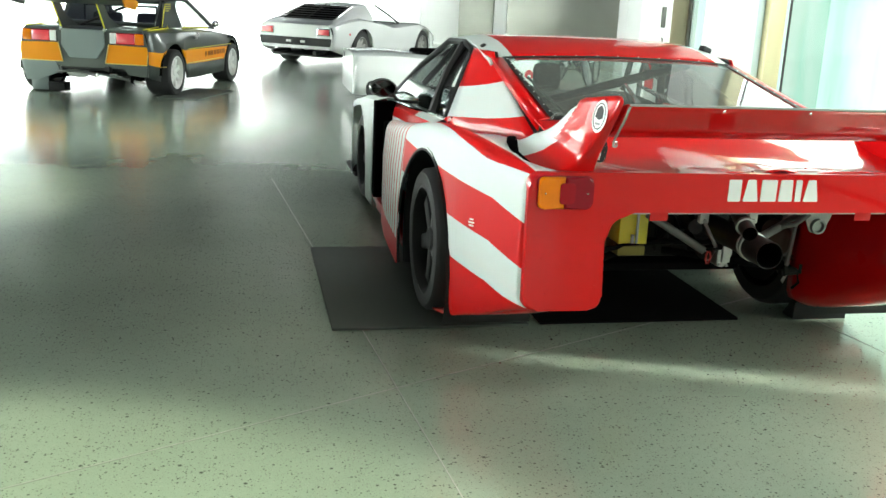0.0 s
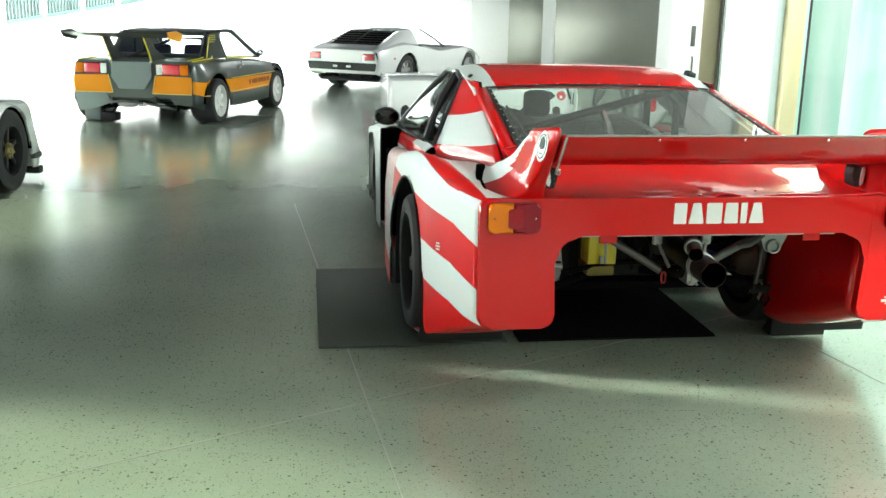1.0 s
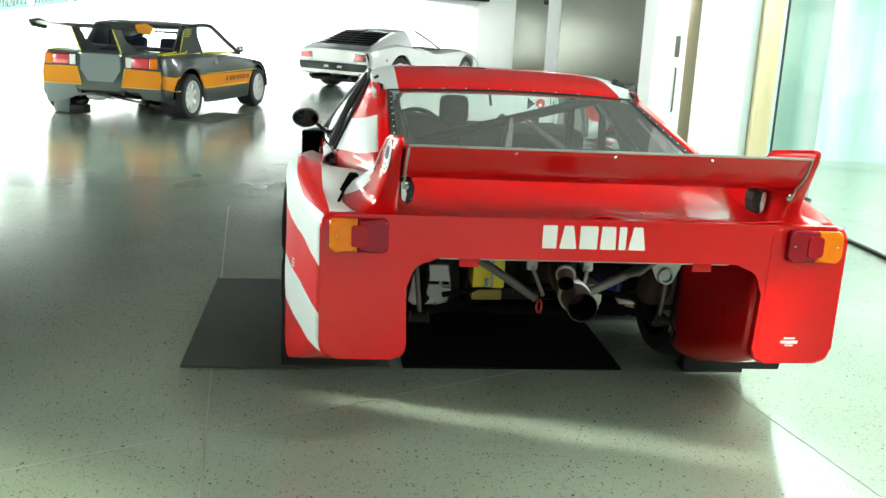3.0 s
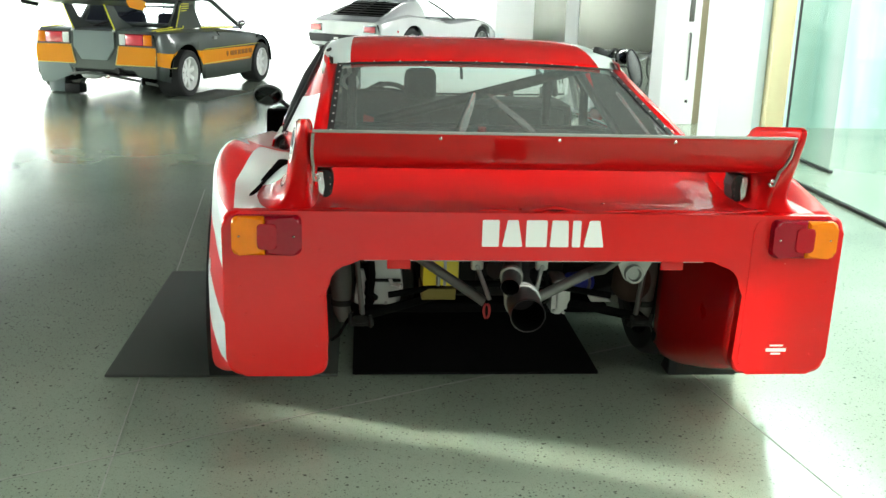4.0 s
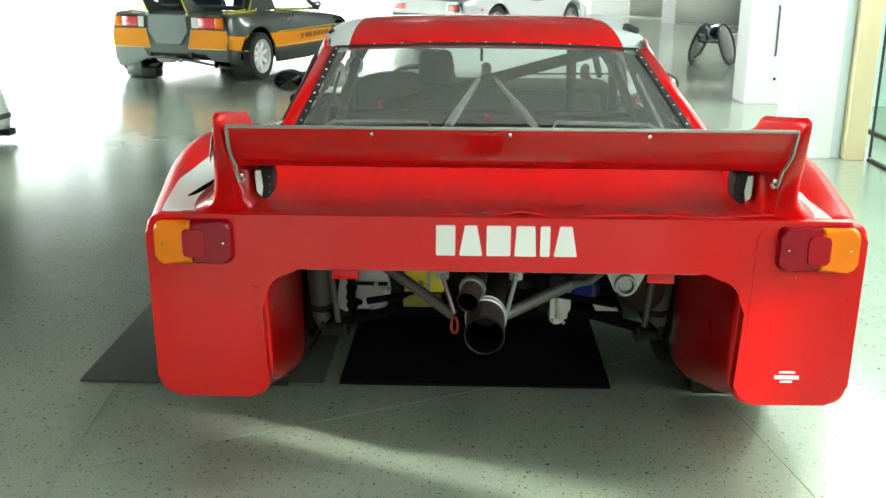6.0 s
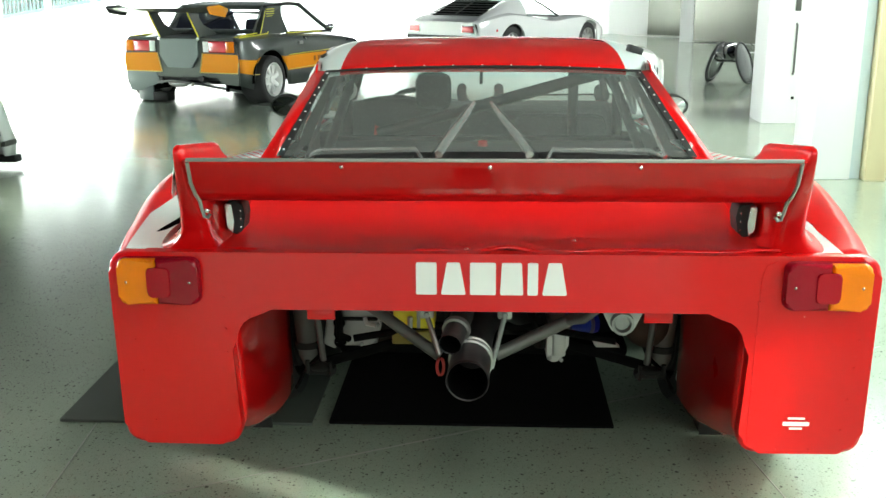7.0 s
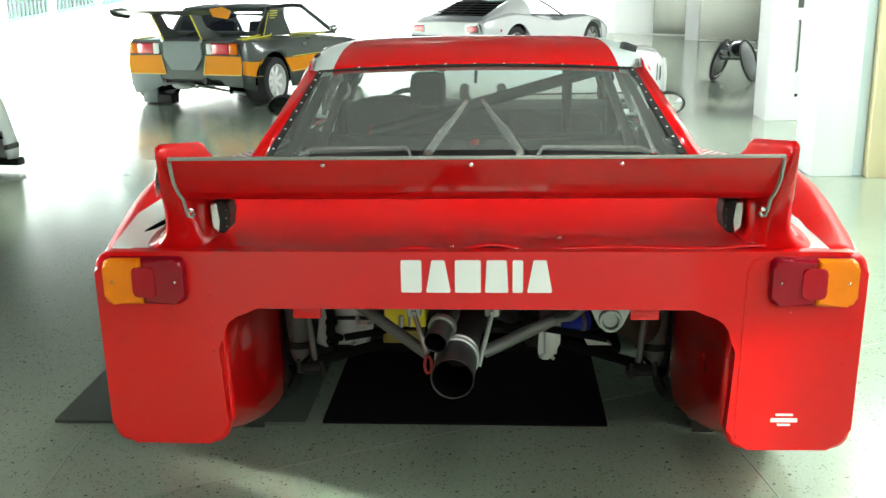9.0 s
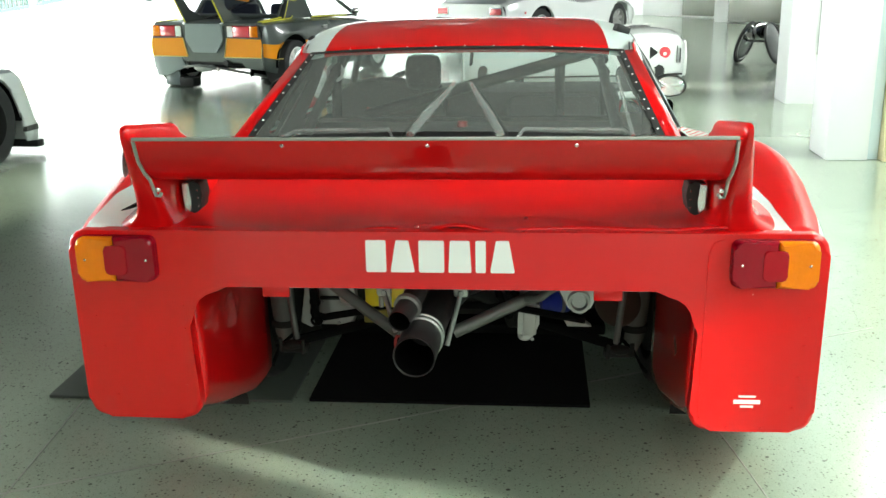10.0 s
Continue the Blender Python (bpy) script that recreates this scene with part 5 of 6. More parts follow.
    part("turbo_housing", prism(rounded([(0.195, 0.315), (0.235, 0.315), (0.262, 0.37), (0.262, 0.44), (0.202, 0.445), (0.195, 0.38)], 0.014, 4), 0.66, 0.78, 0.008), alloy, car, "pale cast turbo housing")
    part("turbo_ring", lathe([(0.03, 0), (0.06, 0), (0.062, 0.02), (0.03, 0.02)], 28, pose(0.165, 0.74, 0.39, 0, 0, 20)), shaded_cast, car)
    part("boost_hose", tubed([(0.262, 0.70, 0.425), (0.30, 0.71, 0.425), (0.345, 0.74, 0.42)], 0.036, 16), blue_hose, car, "blue silicone hose")
    part("hose_clip", tubed([(0.318, 0.72, 0.423), (0.328, 0.725, 0.423)], 0.039, 16), steel, car)
    part("heat_shield", prism([(0.335, 0.378), (0.350, 0.352), (0.424, 0.352), (0.41, 0.362)], 0.69, 0.72, 0.003), pale_shield, car, "white heat shield strip")
    part("intercooler_pipe", tubed([(0.345, 0.74, 0.42), (0.42, 0.78, 0.42), (0.50, 0.80, 0.48)], 0.04, 14), bay_shade, car)
    part("oil_line", tubed([(0.10, 0.6, 0.62), (0.14, 0.55, 0.50), (0.17, 0.6, 0.42), (0.13, 0.8, 0.36)], 0.011, 8), bay_shade, car)
    part("oil_line", tubed([(-0.47, 0.72, 0.62), (-0.455, 0.70, 0.45), (-0.46, 0.75, 0.36), (-0.44, 0.8, 0.33)], 0.012, 8), bay_shade, car)
    part("undertray", boxed((-0.5, 1.0, 0.20), (0.5, 1.64, 0.24), 0.01), bay_shade, car)
    part("air_box", loft_ellipsoid((0.51, 0.76, 0.42), (0.075, 0.10, 0.085)), rusty, car, "dark rust-brown heat box")
    part("collector", tubed([(0.02, 0.62, 0.66), (0.10, 0.70, 0.60), (0.16, 0.78, 0.50)], 0.028, 12), rusty, car)
    part("collector", tubed([(-0.10, 0.66, 0.64), (0.0, 0.74, 0.58), (0.12, 0.82, 0.46)], 0.026, 12), rusty, car)
    for bx, bz in ((0.202, 0.43), (0.258, 0.43), (0.205, 0.33), (0.24, 0.322)):
        part("housing_bolt", lathe([(0.001, 0.007), (0.0055, 0.006), (0.0065, 0)], 8, pose(bx, 0.658, bz, 0, 0, -90)), steel, car)
    part("housing_rib", boxed((0.212, 0.650, 0.335), (0.252, 0.662, 0.42), 0.006), alloy, car)
    part("anti_roll_bar", tubed([(-0.40, 0.62, 0.40), (-0.15, 0.66, 0.43), (0.15, 0.66, 0.43), (0.40, 0.62, 0.40)], 0.012, 8), bay_shade, car)
    for k in range(5):
        part("hose", tubed([(-0.10 + 0.07 * k, 0.85, 0.60), (-0.08 + 0.06 * k, 0.70, 0.50 - 0.012 * k), (-0.04 + 0.05 * k, 0.80, 0.40), (0.02 + 0.05 * k, 0.98, 0.36)], 0.009 + 0.002 * (k % 3), 8), (bay_shade, shaded_cast, burnt_steel)[k % 3], car)
    part("manifold", tubed([(-0.06, 0.40, 0.56), (0.06, 0.62, 0.50), (0.16, 0.72, 0.42)], 0.03, 12), burnt_steel, car)
    part("tow_loop", tubed([(-0.118 + 0.009 * math.cos(a), 0.17, 0.497 + 0.024 * math.sin(a)) for a in steps(0, 2 * math.pi, 14)], 0.004, 8), harness_red, car, "red tow strap")


def coil(a, b, R, r, turns):
    a, b = Vector(a), Vector(b)
    d = b - a
    q = d.to_track_quat("Z", "X").to_matrix()
    pts = []
    for k in range(turns * 12 + 1):
        t = k / (turns * 12)
        ang_ = 2 * math.pi * turns * t
        pts.append(a + d * t + q @ Vector((R * math.cos(ang_), R * math.sin(ang_), 0)))
    return tubed(pts, r, 6)


racing_car()

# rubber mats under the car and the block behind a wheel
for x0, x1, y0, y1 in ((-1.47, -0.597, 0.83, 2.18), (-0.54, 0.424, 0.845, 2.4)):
    tagged(part("floor_mat", boxed((x0, y0, 0.0), (x1, y1, 0.012), 0.003), mat_shaded if x0 > -1 else mat_rubber), "thin black rubber mat under the racing car", "mat", "mats under the racing car")
tagged(part("wheel_chock", prism([(0.835, 0.0), (0.835, 0.083), (0.872, 0.083), (0.94, 0.0)], 0.70, 0.975, 0.006, "x"), satin_black), "black block behind the racing car's rear wheel", "chock")


# ---- the black and orange coupe ----
def skin(keys, n, arches=(), low=None):
    """Body skin from keys of (y, x_low, z_low, x_mid, z_mid, x_top, z_top): both sides and the top between, with wheel arches."""
    rows = []
    for y in steps(keys[0][0], keys[-1][0], n):
        xl, zl, xm, zm, xt, zt = curve_at(keys, y)
        za = arch_floor(y, arches, zl)
        right = [(xl, za), (xl + (xm - xl) * 0.5, max(za, zl + (zm - zl) * 0.5)), (xm, max(za, zm)), (xm - 0.01, max(za, zm + (zt - zm) * 0.5)), (xm + (xt - xm) * 0.35, max(za, zt - (zt - zm) * 0.12)), (xt, zt), (xt * 0.66, zt + 0.006), (xt * 0.33, zt + 0.01)]
        row = [(x, y, z) for x, z in right] + [(0, y, zt + 0.011)] + [(-x, y, z) for x, z in reversed(right)]
        rows.append(row)
    return loft(rows)


def coupe():
    car = thing("rally_coupe", "dark grey and orange wedge coupe with high rear wing", "car", pose(-3.52, 9.9, 0, 0, 0, -18.0))
    arches = [(0.0, 0.28, 0.36), (2.2, 0.27, 0.34)]
    keys = [(-0.52, 0.80, 0.25, 0.80, 0.56, 0.72, 0.79), (-0.36, 0.88, 0.20, 0.88, 0.54, 0.76, 0.80), (0.0, 0.93, 0.22, 0.93, 0.54, 0.78, 0.80), (0.5, 0.92, 0.18, 0.92, 0.54, 0.78, 0.79), (1.2, 0.91, 0.17, 0.91, 0.53, 0.78, 0.765), (1.9, 0.92, 0.18, 0.92, 0.52, 0.76, 0.72), (2.4, 0.90, 0.19, 0.90, 0.50, 0.72, 0.65), (2.8, 0.78, 0.20, 0.80, 0.42, 0.6, 0.50)]
    ob = part("body", skin(keys, 44, arches), [graphite_paint, orange_paint], car)
    for p in ob.data.polygons:
        c = p.center
        band = 0.375 < c.z < 0.545 and abs(c.x) > 0.6 and c.y < 2.15
        p.material_index = 1 if band else 0
    thicken(ob, 0.012)
    part("tail_panel", prism(rounded([(-0.79, 0.25), (-0.80, 0.56), (-0.73, 0.80), (0.73, 0.80), (0.80, 0.56), (0.79, 0.25), (0.55, 0.27), (0.50, 0.34), (-0.50, 0.34), (-0.55, 0.27)], 0.02, 3), -0.535, -0.50, 0.008), graphite_paint, car)
    for s in (-1, 1):
        part("tail_band", prism([(s * 0.265, 0.40), (s * 0.315, 0.62), (s * 0.79, 0.61), (s * 0.80, 0.52), (s * 0.785, 0.40)][:: s], -0.542, -0.536), orange_paint, car, "orange lower tail panel")
        lamp_ = part("tail_lamp", boxed((min(s * 0.34, s * 0.75), -0.556, 0.63), (max(s * 0.34, s * 0.75), -0.53, 0.765), 0.01), red_lens, car)
        part("lamp_red", boxed((min(s * 0.42, s * 0.64), -0.562, 0.64), (max(s * 0.42, s * 0.64), -0.55, 0.755), 0.008), pink_lens, lamp_)
        part("lamp_amber", boxed((min(s * 0.645, s * 0.755), -0.560, 0.635), (max(s * 0.645, s * 0.755), -0.54, 0.76), 0.008), amber_lens, lamp_)
        part("lamp_white", boxed((min(s * 0.335, s * 0.415), -0.560, 0.635), (max(s * 0.335, s * 0.415), -0.54, 0.76), 0.008), decal_white, lamp_)
        part("wing_support", prism([(-0.72, 1.10), (-0.56, 1.10), (-0.44, 0.95), (-0.10, 0.80), (-0.52, 0.79)], s * 0.27 - 0.012, s * 0.27 + 0.012, 0, "x"), graphite_paint, car)
        part("support_edge", tubed([(s * 0.27, -0.725, 1.10), (s * 0.27, -0.525, 0.79)], 0.010, 6), yellow_line, car)
        part("support_bolt", lathe([(0.001, 0.01), (0.022, 0.008), (0.024, 0)], 12, pose(s * 0.27, -0.545, 0.785, 0, 0, -90)), chrome, car)
        part("wing_endplate", prism(rounded([(-0.95, 1.165), (-0.70, 1.18), (-0.52, 1.13), (-0.60, 1.04), (-0.88, 1.08)], 0.02, 3), s * 0.69 - 0.008, s * 0.69 + 0.008, 0, "x"), orange_paint if s > 0 else graphite_paint, car)
        facing(part("side_window", loft([[(s * 0.575, 0.76, 1.12), (s * 0.72, 0.74, 0.80)], [(s * 0.56, 1.32, 1.12), (s * 0.735, 1.84, 0.765)]]), car_glass, car), (s, 0, 0))
        part("roof_rail", tubed([(s * 0.60, 0.44, 1.12), (s * 0.588, 0.80, 1.145), (s * 0.575, 1.10, 1.15), (s * 0.562, 1.37, 1.13)], 0.026, 8), satin_black, car)
        part("window_sill", tubed([(s * 0.735, 0.72, 0.80), (s * 0.745, 1.86, 0.765)], 0.016, 8), satin_black, car)
        part("rear_quarter", loft([[(s * 0.61, 0.40, 1.10), (s * 0.64, 0.70, 1.10)], [(s * 0.70, 0.14, 0.80), (s * 0.74, 0.74, 0.80)]]), graphite_paint, car)
        for pts in (((0.34, 1.08), (0.12, 0.825)), ((0.12, 0.825), (-0.46, 0.805))):
            part("edge_line", tubed([(s * 0.665, *pts[0]), (s * 0.715, *pts[1])], 0.007, 6), yellow_line, car)
        part("panel_line", tubed([(s * 0.932, 0.42, 0.552), (s * 0.926, 2.10, 0.545)], 0.005, 6), yellow_line, car)
        if s < 0:
            part("valance", prism([(s * 0.30, 0.27), (s * 0.36, 0.395), (s * 0.79, 0.395), (s * 0.74, 0.16), (s * 0.60, 0.16)][:: s], -0.548, -0.530, 0.004), grey_panel, car, "pale grey lower valance")
            part("mud_flap", boxed((-0.79, -0.345, 0.02), (-0.57, -0.325, 0.20), 0.004), grey_panel, car, "pale grey mud flap")
            part("skid_block", boxed((-0.57, -0.36, 0.012), (-0.36, -0.20, 0.12), 0.006), satin_black, car)
        part("band_edge", tubed([(s * 0.268, -0.545, 0.398), (s * 0.785, -0.545, 0.398), (s * 0.80, -0.545, 0.52)], 0.006, 6), band_line, car)
        part("band_edge", tubed([(s * 0.268, -0.545, 0.40), (s * 0.317, -0.545, 0.622)], 0.006, 6), band_line, car)
        part("panel_line", tubed([(s * 0.927, 0.42, 0.372), (s * 0.925, 1.75, 0.372)], 0.006, 6), band_line, car)
        part("panel_line", tubed([(s * 0.885, -0.38, 0.372), (s * 0.93, -0.30, 0.372)], 0.006, 6), band_line, car)
        part("pillar", prism([(0.20, 0.80), (0.74, 0.79), (0.78, 1.13), (0.45, 1.13)], s * 0.62 - 0.05, s * 0.62 + 0.02, 0.008, "x"), graphite_paint, car)
        part("screen_pillar", tubed([(s * 0.56, 1.36, 1.13), (s * 0.74, 1.92, 0.755)], 0.03, 8), graphite_paint, car)
        part("waist_line", tubed([(s * 0.77, -0.45, 0.80), (s * 0.76, 0.20, 0.815), (s * 0.66, 0.40, 0.84)], 0.008, 6), yellow_line, car)
        part("waist_line", tubed([(s * 0.75, 0.70, 0.80), (s * 0.765, 1.6, 0.775)], 0.007, 6), yellow_line, car)
        for k in range(5):
            part("pillar_louvre", boxed((min(s * 0.635, s * 0.65), 0.40, 0.98 + 0.028 * k), (max(s * 0.635, s * 0.65), 0.58, 0.99 + 0.028 * k)), yellow_line, car, smooth=False)
        part("door_mirror", loft_ellipsoid((s * 0.84, 1.72, 0.83), (0.05, 0.07, 0.045)), chrome, car)
        part("door_handle", boxed((min(s * 0.90, s * 0.925), 0.70, 0.66), (max(s * 0.90, s * 0.925), 0.80, 0.70), 0.008), steel, car)
        for wy in (0.0, 2.2):
            part("wheel_well", loft([[(s * 0.52, wy + 0.385 * math.cos(a), 0.27 + 0.385 * math.sin(a)), (s * 0.905, wy + 0.385 * math.cos(a), 0.27 + 0.385 * math.sin(a))] for a in steps(0, math.pi, 14)]), bay_shade, car)
            part("well_wall", boxed((min(s * 0.50, s * 0.52), wy - 0.38, 0.16), (max(s * 0.50, s * 0.52), wy + 0.38, 0.66)), bay_shade, car, smooth=False)
        wheel(car, s * 0.79, 0.0, 0.285, 0.285, 0.32, s, bright_alloy, 8, 0.70)
        wheel(car, s * 0.80, 2.2, 0.275, 0.275, 0.26, s, bright_alloy, 8, 0.70)
        for k, w in enumerate((0.05, 0.10, 0.08, 0.09, 0.09, 0.08, 0.10)):
            part("side_marking", boxed((min(s * 0.927, s * 0.930), 1.05 + 0.115 * k, 0.43), (max(s * 0.927, s * 0.930), 1.05 + 0.115 * k + w, 0.49)), side_script, car, smooth=False)
    part("wing_blade", loft([[(x, y, z) for y, z in ((-0.95, 1.15), (-0.80, 1.125), (-0.60, 1.095), (-0.55, 1.08), (-0.70, 1.09), (-0.85, 1.115))] for x in (-0.69, 0, 0.69)], closed=True, caps=True), graphite_paint, car)
    part("boot_plate", prism(rounded([(-0.17, 0.45), (-0.27, 0.60), (-0.26, 0.785), (0.26, 0.785), (0.27, 0.60), (0.17, 0.45)], 0.02, 3), -0.565, -0.54, 0.006), grey_panel, car, "plain grey plate")
    part("roof", loft([[(x, y, z - 0.02 * (x / 0.58) ** 2) for x in steps(-0.58, 0.58, 10)] for y, z in ((0.42, 1.13), (0.55, 1.165), (0.95, 1.18), (1.38, 1.14))]), graphite_paint, car)
    part("rear_window_frame", tubed([(-0.58, 0.40, 1.12), (-0.62, 0.12, 0.84), (0.62, 0.12, 0.84), (0.58, 0.40, 1.12), (-0.58, 0.40, 1.12)], 0.03, 8), graphite_paint, car)
    facing(part("rear_window", loft([[(-0.58, 0.41, 1.12), (0.58, 0.41, 1.12)], [(-0.61, 0.13, 0.84), (0.61, 0.13, 0.84)]]), car_glass, car), (0, -1, 0))
    facing(part("windscreen", loft([[(-0.56, 1.38, 1.13), (0.56, 1.38, 1.13)], [(-0.74, 1.95, 0.75), (0.74, 1.95, 0.75)]]), car_glass, car), (0, -1, 0))
    for s in (-1, 1):
        part("seat", boxed((-0.2, -0.06, 0), (0.2, 0.06, 0.55), 0.05, pose(s * 0.30, 0.70, 0.42, -12, 0, 0)), dark_cloth, car)
    part("roll_bar", tubed([(-0.5, 0.5, 0.5), (-0.48, 0.52, 1.05), (0.48, 0.52, 1.05), (0.5, 0.5, 0.5)], 0.02, 8), satin_black, car)
    part("roll_stay", tubed([(0.1, 0.5, 1.05), (-0.35, -0.1, 0.78)], 0.018, 8), satin_black, car)
    part("underfloor", boxed((-0.66, 0.0, 0.20), (0.66, 2.6, 0.24), 0.02), satin_black, car)
    part("diffuser", prism([(-0.55, 0.40), (0.60, 0.40), (0.52, 0.30), (-0.46, 0.30)], -0.50, -0.42, 0.006), satin_black, car)
    part("exhaust_pipe", tubed([(0.30, -0.58, 0.33), (0.30, -0.2, 0.33)], 0.035, 12), burnt_steel, car)
    # pale metal shapes added for the bright floor glimpsed under the tail
    part("silencer", loft_ellipsoid((-0.14, -0.40, 0.255), (0.15, 0.09, 0.055), 0.6), bright_alloy, car, "pale ellipsoid for the brightness under the tail")
    part("silencer_pipe", tubed([(0.0, -0.42, 0.26), (0.10, -0.48, 0.25), (0.16, -0.55, 0.255)], 0.026, 10), polished, car)
    part("lifting_eye", torus((0.36, -0.53, 0.27), 0.035, 0.011, 0), polished, car)
    part("support_arm", tubed([(-0.32, -0.50, 0.36), (-0.30, -0.53, 0.25)], 0.014, 8), steel, car)
    part("tow_bar", tubed([(-0.35, -0.54, 0.27), (-0.1, -0.57, 0.30), (0.35, -0.50, 0.24), (0.62, -0.2, 0.14)], 0.016, 8), steel, car)
    tagged(part("floor_mat", boxed((-0.27, -0.60, 0), (0.27, 0.60, 0.012), 0.003, pose(-2.40, 9.80, 0, 0, 0, -20)), mat_rubber), "thin black rubber mat beside the dark coupe's wheel", "mat")
    return car


band_line = material("band_line", (0.80, 0.62, 0.20), 0.4, vary=0.05)
hub_brass = material("hub_brass", (0.32, 0.24, 0.08), 0.4, metal=0.6, vary=0.2, vary_scale=20)
side_script = material("side_script", (0.33, 0.10, 0.004), 0.5, vary=0.05)
pink_lens = material("pink_lens", (0.75, 0.06, 0.08), 0.2, coat=1.0, bump=0.3, bump_scale=50)
coupe()


# ---- the white mid-engined coupe ----
def berlinetta():
    car = thing("white_coupe", "white low mid-engined coupe with black rear louvres", "car", pose(-0.31, 15.75, 0, 0, 0, -37))
    arches = [(0.0, 0.31, 0.37), (2.5, 0.30, 0.36)]
    keys = [(-0.92, 0.74, 0.30, 0.80, 0.50, 0.70, 0.72), (-0.6, 0.80, 0.22, 0.86, 0.50, 0.74, 0.80), (0.0, 0.84, 0.18, 0.88, 0.50, 0.72, 0.86), (0.6, 0.84, 0.17, 0.87, 0.48, 0.74, 0.80), (1.3, 0.84, 0.17, 0.86, 0.47, 0.74, 0.70), (2.0, 0.85, 0.17, 0.87, 0.47, 0.74, 0.74), (2.5, 0.85, 0.17, 0.87, 0.48, 0.70, 0.74), (3.0, 0.80, 0.17, 0.84, 0.42, 0.62, 0.60), (3.35, 0.60, 0.20, 0.66, 0.36, 0.45, 0.44)]
    thicken(part("body", skin(keys, 44, arches), car_white, car), 0.012)
    part("tail_panel", prism(rounded([(-0.73, 0.30), (-0.79, 0.50), (-0.69, 0.725), (0.69, 0.725), (0.79, 0.50), (0.73, 0.30)], 0.03, 3), -0.95, -0.90, 0.01), car_white, car)
    part("tail_grille", prism(rounded([(-0.74, 0.36), (-0.77, 0.50), (0.77, 0.50), (0.74, 0.36)], 0.02, 3), -0.965, -0.945, 0.005), satin_black, car)
    part("plate", boxed((-0.25, -0.972, 0.38), (0.25, -0.964, 0.48), 0.003), satin_black, car, "dark plate with pale marks")
    for x in (-0.18, 0.12):
        part("plate_mark", boxed((x, -0.976, 0.41), (x + 0.1, -0.971, 0.45)), decal_white, car, smooth=False)
    for s in (-1, 1):
        part("tail_lamp", boxed((min(s * 0.48, s * 0.72), -0.968, 0.56), (max(s * 0.48, s * 0.72), -0.945, 0.66), 0.01), pink_lens, car)
        part("lamp_bezel", boxed((min(s * 0.46, s * 0.74), -0.96, 0.545), (max(s * 0.46, s * 0.74), -0.945, 0.675), 0.008), chrome, car)
        facing(part("side_window", loft([[(s * 0.535, 0.56, 1.085), (s * 0.71, 0.50, 0.82)], [(s * 0.525, 0.95, 1.09), (s * 0.73, 1.52, 0.755)]]), car_glass, car), (s, 0, 0))
        part("screen_pillar", tubed([(s * 0.525, 0.98, 1.095), (s * 0.64, 1.30, 0.93), (s * 0.735, 1.60, 0.755)], 0.018, 8), satin_black, car)
        part("window_sill", tubed([(s * 0.715, 0.48, 0.815), (s * 0.735, 1.58, 0.752)], 0.012, 8), satin_black, car)
        rows = []
        for y, zt, xt, zb, xb in ((-0.78, 0.785, 0.66, 0.74, 0.76), (-0.55, 0.845, 0.62, 0.80, 0.76), (-0.30, 0.925, 0.585, 0.84, 0.77), (-0.02, 1.01, 0.56, 0.86, 0.77), (0.26, 1.075, 0.545, 0.83, 0.76), (0.58, 1.095, 0.54, 0.79, 0.74)):
            rows.append([(s * (xt + (xb - xt) * f + 0.03 * math.sin(math.pi * f)), y, zt + (zb - zt) * f) for f in steps(0, 1, 6)])
        part("rear_quarter", loft(rows), car_white, car)
        part("quarter_lamp", boxed((min(s * 0.862, s * 0.872), -0.50, 0.56), (max(s * 0.862, s * 0.872), -0.46, 0.60), 0.003), pink_lens, car)
        part("exhaust_pipe", tubed([(s * 0.45, -1.02, 0.24), (s * 0.42, -0.6, 0.25)], 0.035, 10), burnt_steel, car)
        wheel(car, s * 0.73, 0.0, 0.315, 0.315, 0.24, s, alloy, 8, 0.66)
        wheel(car, s * 0.73, 2.5, 0.305, 0.305, 0.22, s, alloy, 8, 0.66)
    part("roof", loft([[(x, y, z - 0.03 * (x / 0.53) ** 2) for x in steps(-0.55, 0.55, 10)] for y, z in ((0.12, 1.085), (0.35, 1.115), (0.65, 1.125), (0.98, 1.105))]), car_white, car)
    facing(part("windscreen", loft([[(-0.52, 0.98, 1.10), (0.52, 0.98, 1.10)], [(-0.72, 1.64, 0.75), (0.72, 1.64, 0.75)]]), car_glass, car), (0, -1, 0))
    part("rear_screen", loft([[(x, y, z) for x in (-0.53, 0.53)] for y, z in ((0.12, 1.06), (-0.55, 0.815))]), soot_and_shade, car)
    for k in range(7):
        f = k / 6
        part("louvre", boxed((-0.53 - 0.05 * f, -0.040, -0.008), (0.53 + 0.05 * f, 0.040, 0.0), 0.003, pose(0, 0.08 - 0.62 * f, 1.078 - 0.235 * f, 4, 0, 0)), satin_black, car)
    part("louvre_spine", tubed([(0, 0.10, 1.09), (0, -0.56, 0.84)], 0.012, 6), satin_black, car)
    part("engine_well", boxed((-0.56, -0.60, 0.60), (0.56, 0.30, 0.76), 0.03), soot_and_shade, car)
    part("tail_deck", loft([[(x, y, z) for x in steps(-0.68, 0.68, 6)] for y, z in ((-0.93, 0.735), (-0.75, 0.775), (-0.58, 0.81))]), material("grey_deck", (0.30, 0.31, 0.31), 0.4, coat=0.4), car)
    part("underfloor", boxed((-0.65, -0.75, 0.15), (0.65, 3.0, 0.19), 0.02), satin_black, car)
    for s in (-1, 1):
        part("seat", boxed((-0.2, -0.06, 0), (0.2, 0.06, 0.5), 0.05, pose(s * 0.28, 0.55, 0.38, -14, 0, 0)), dark_cloth, car)
    return car


berlinetta()


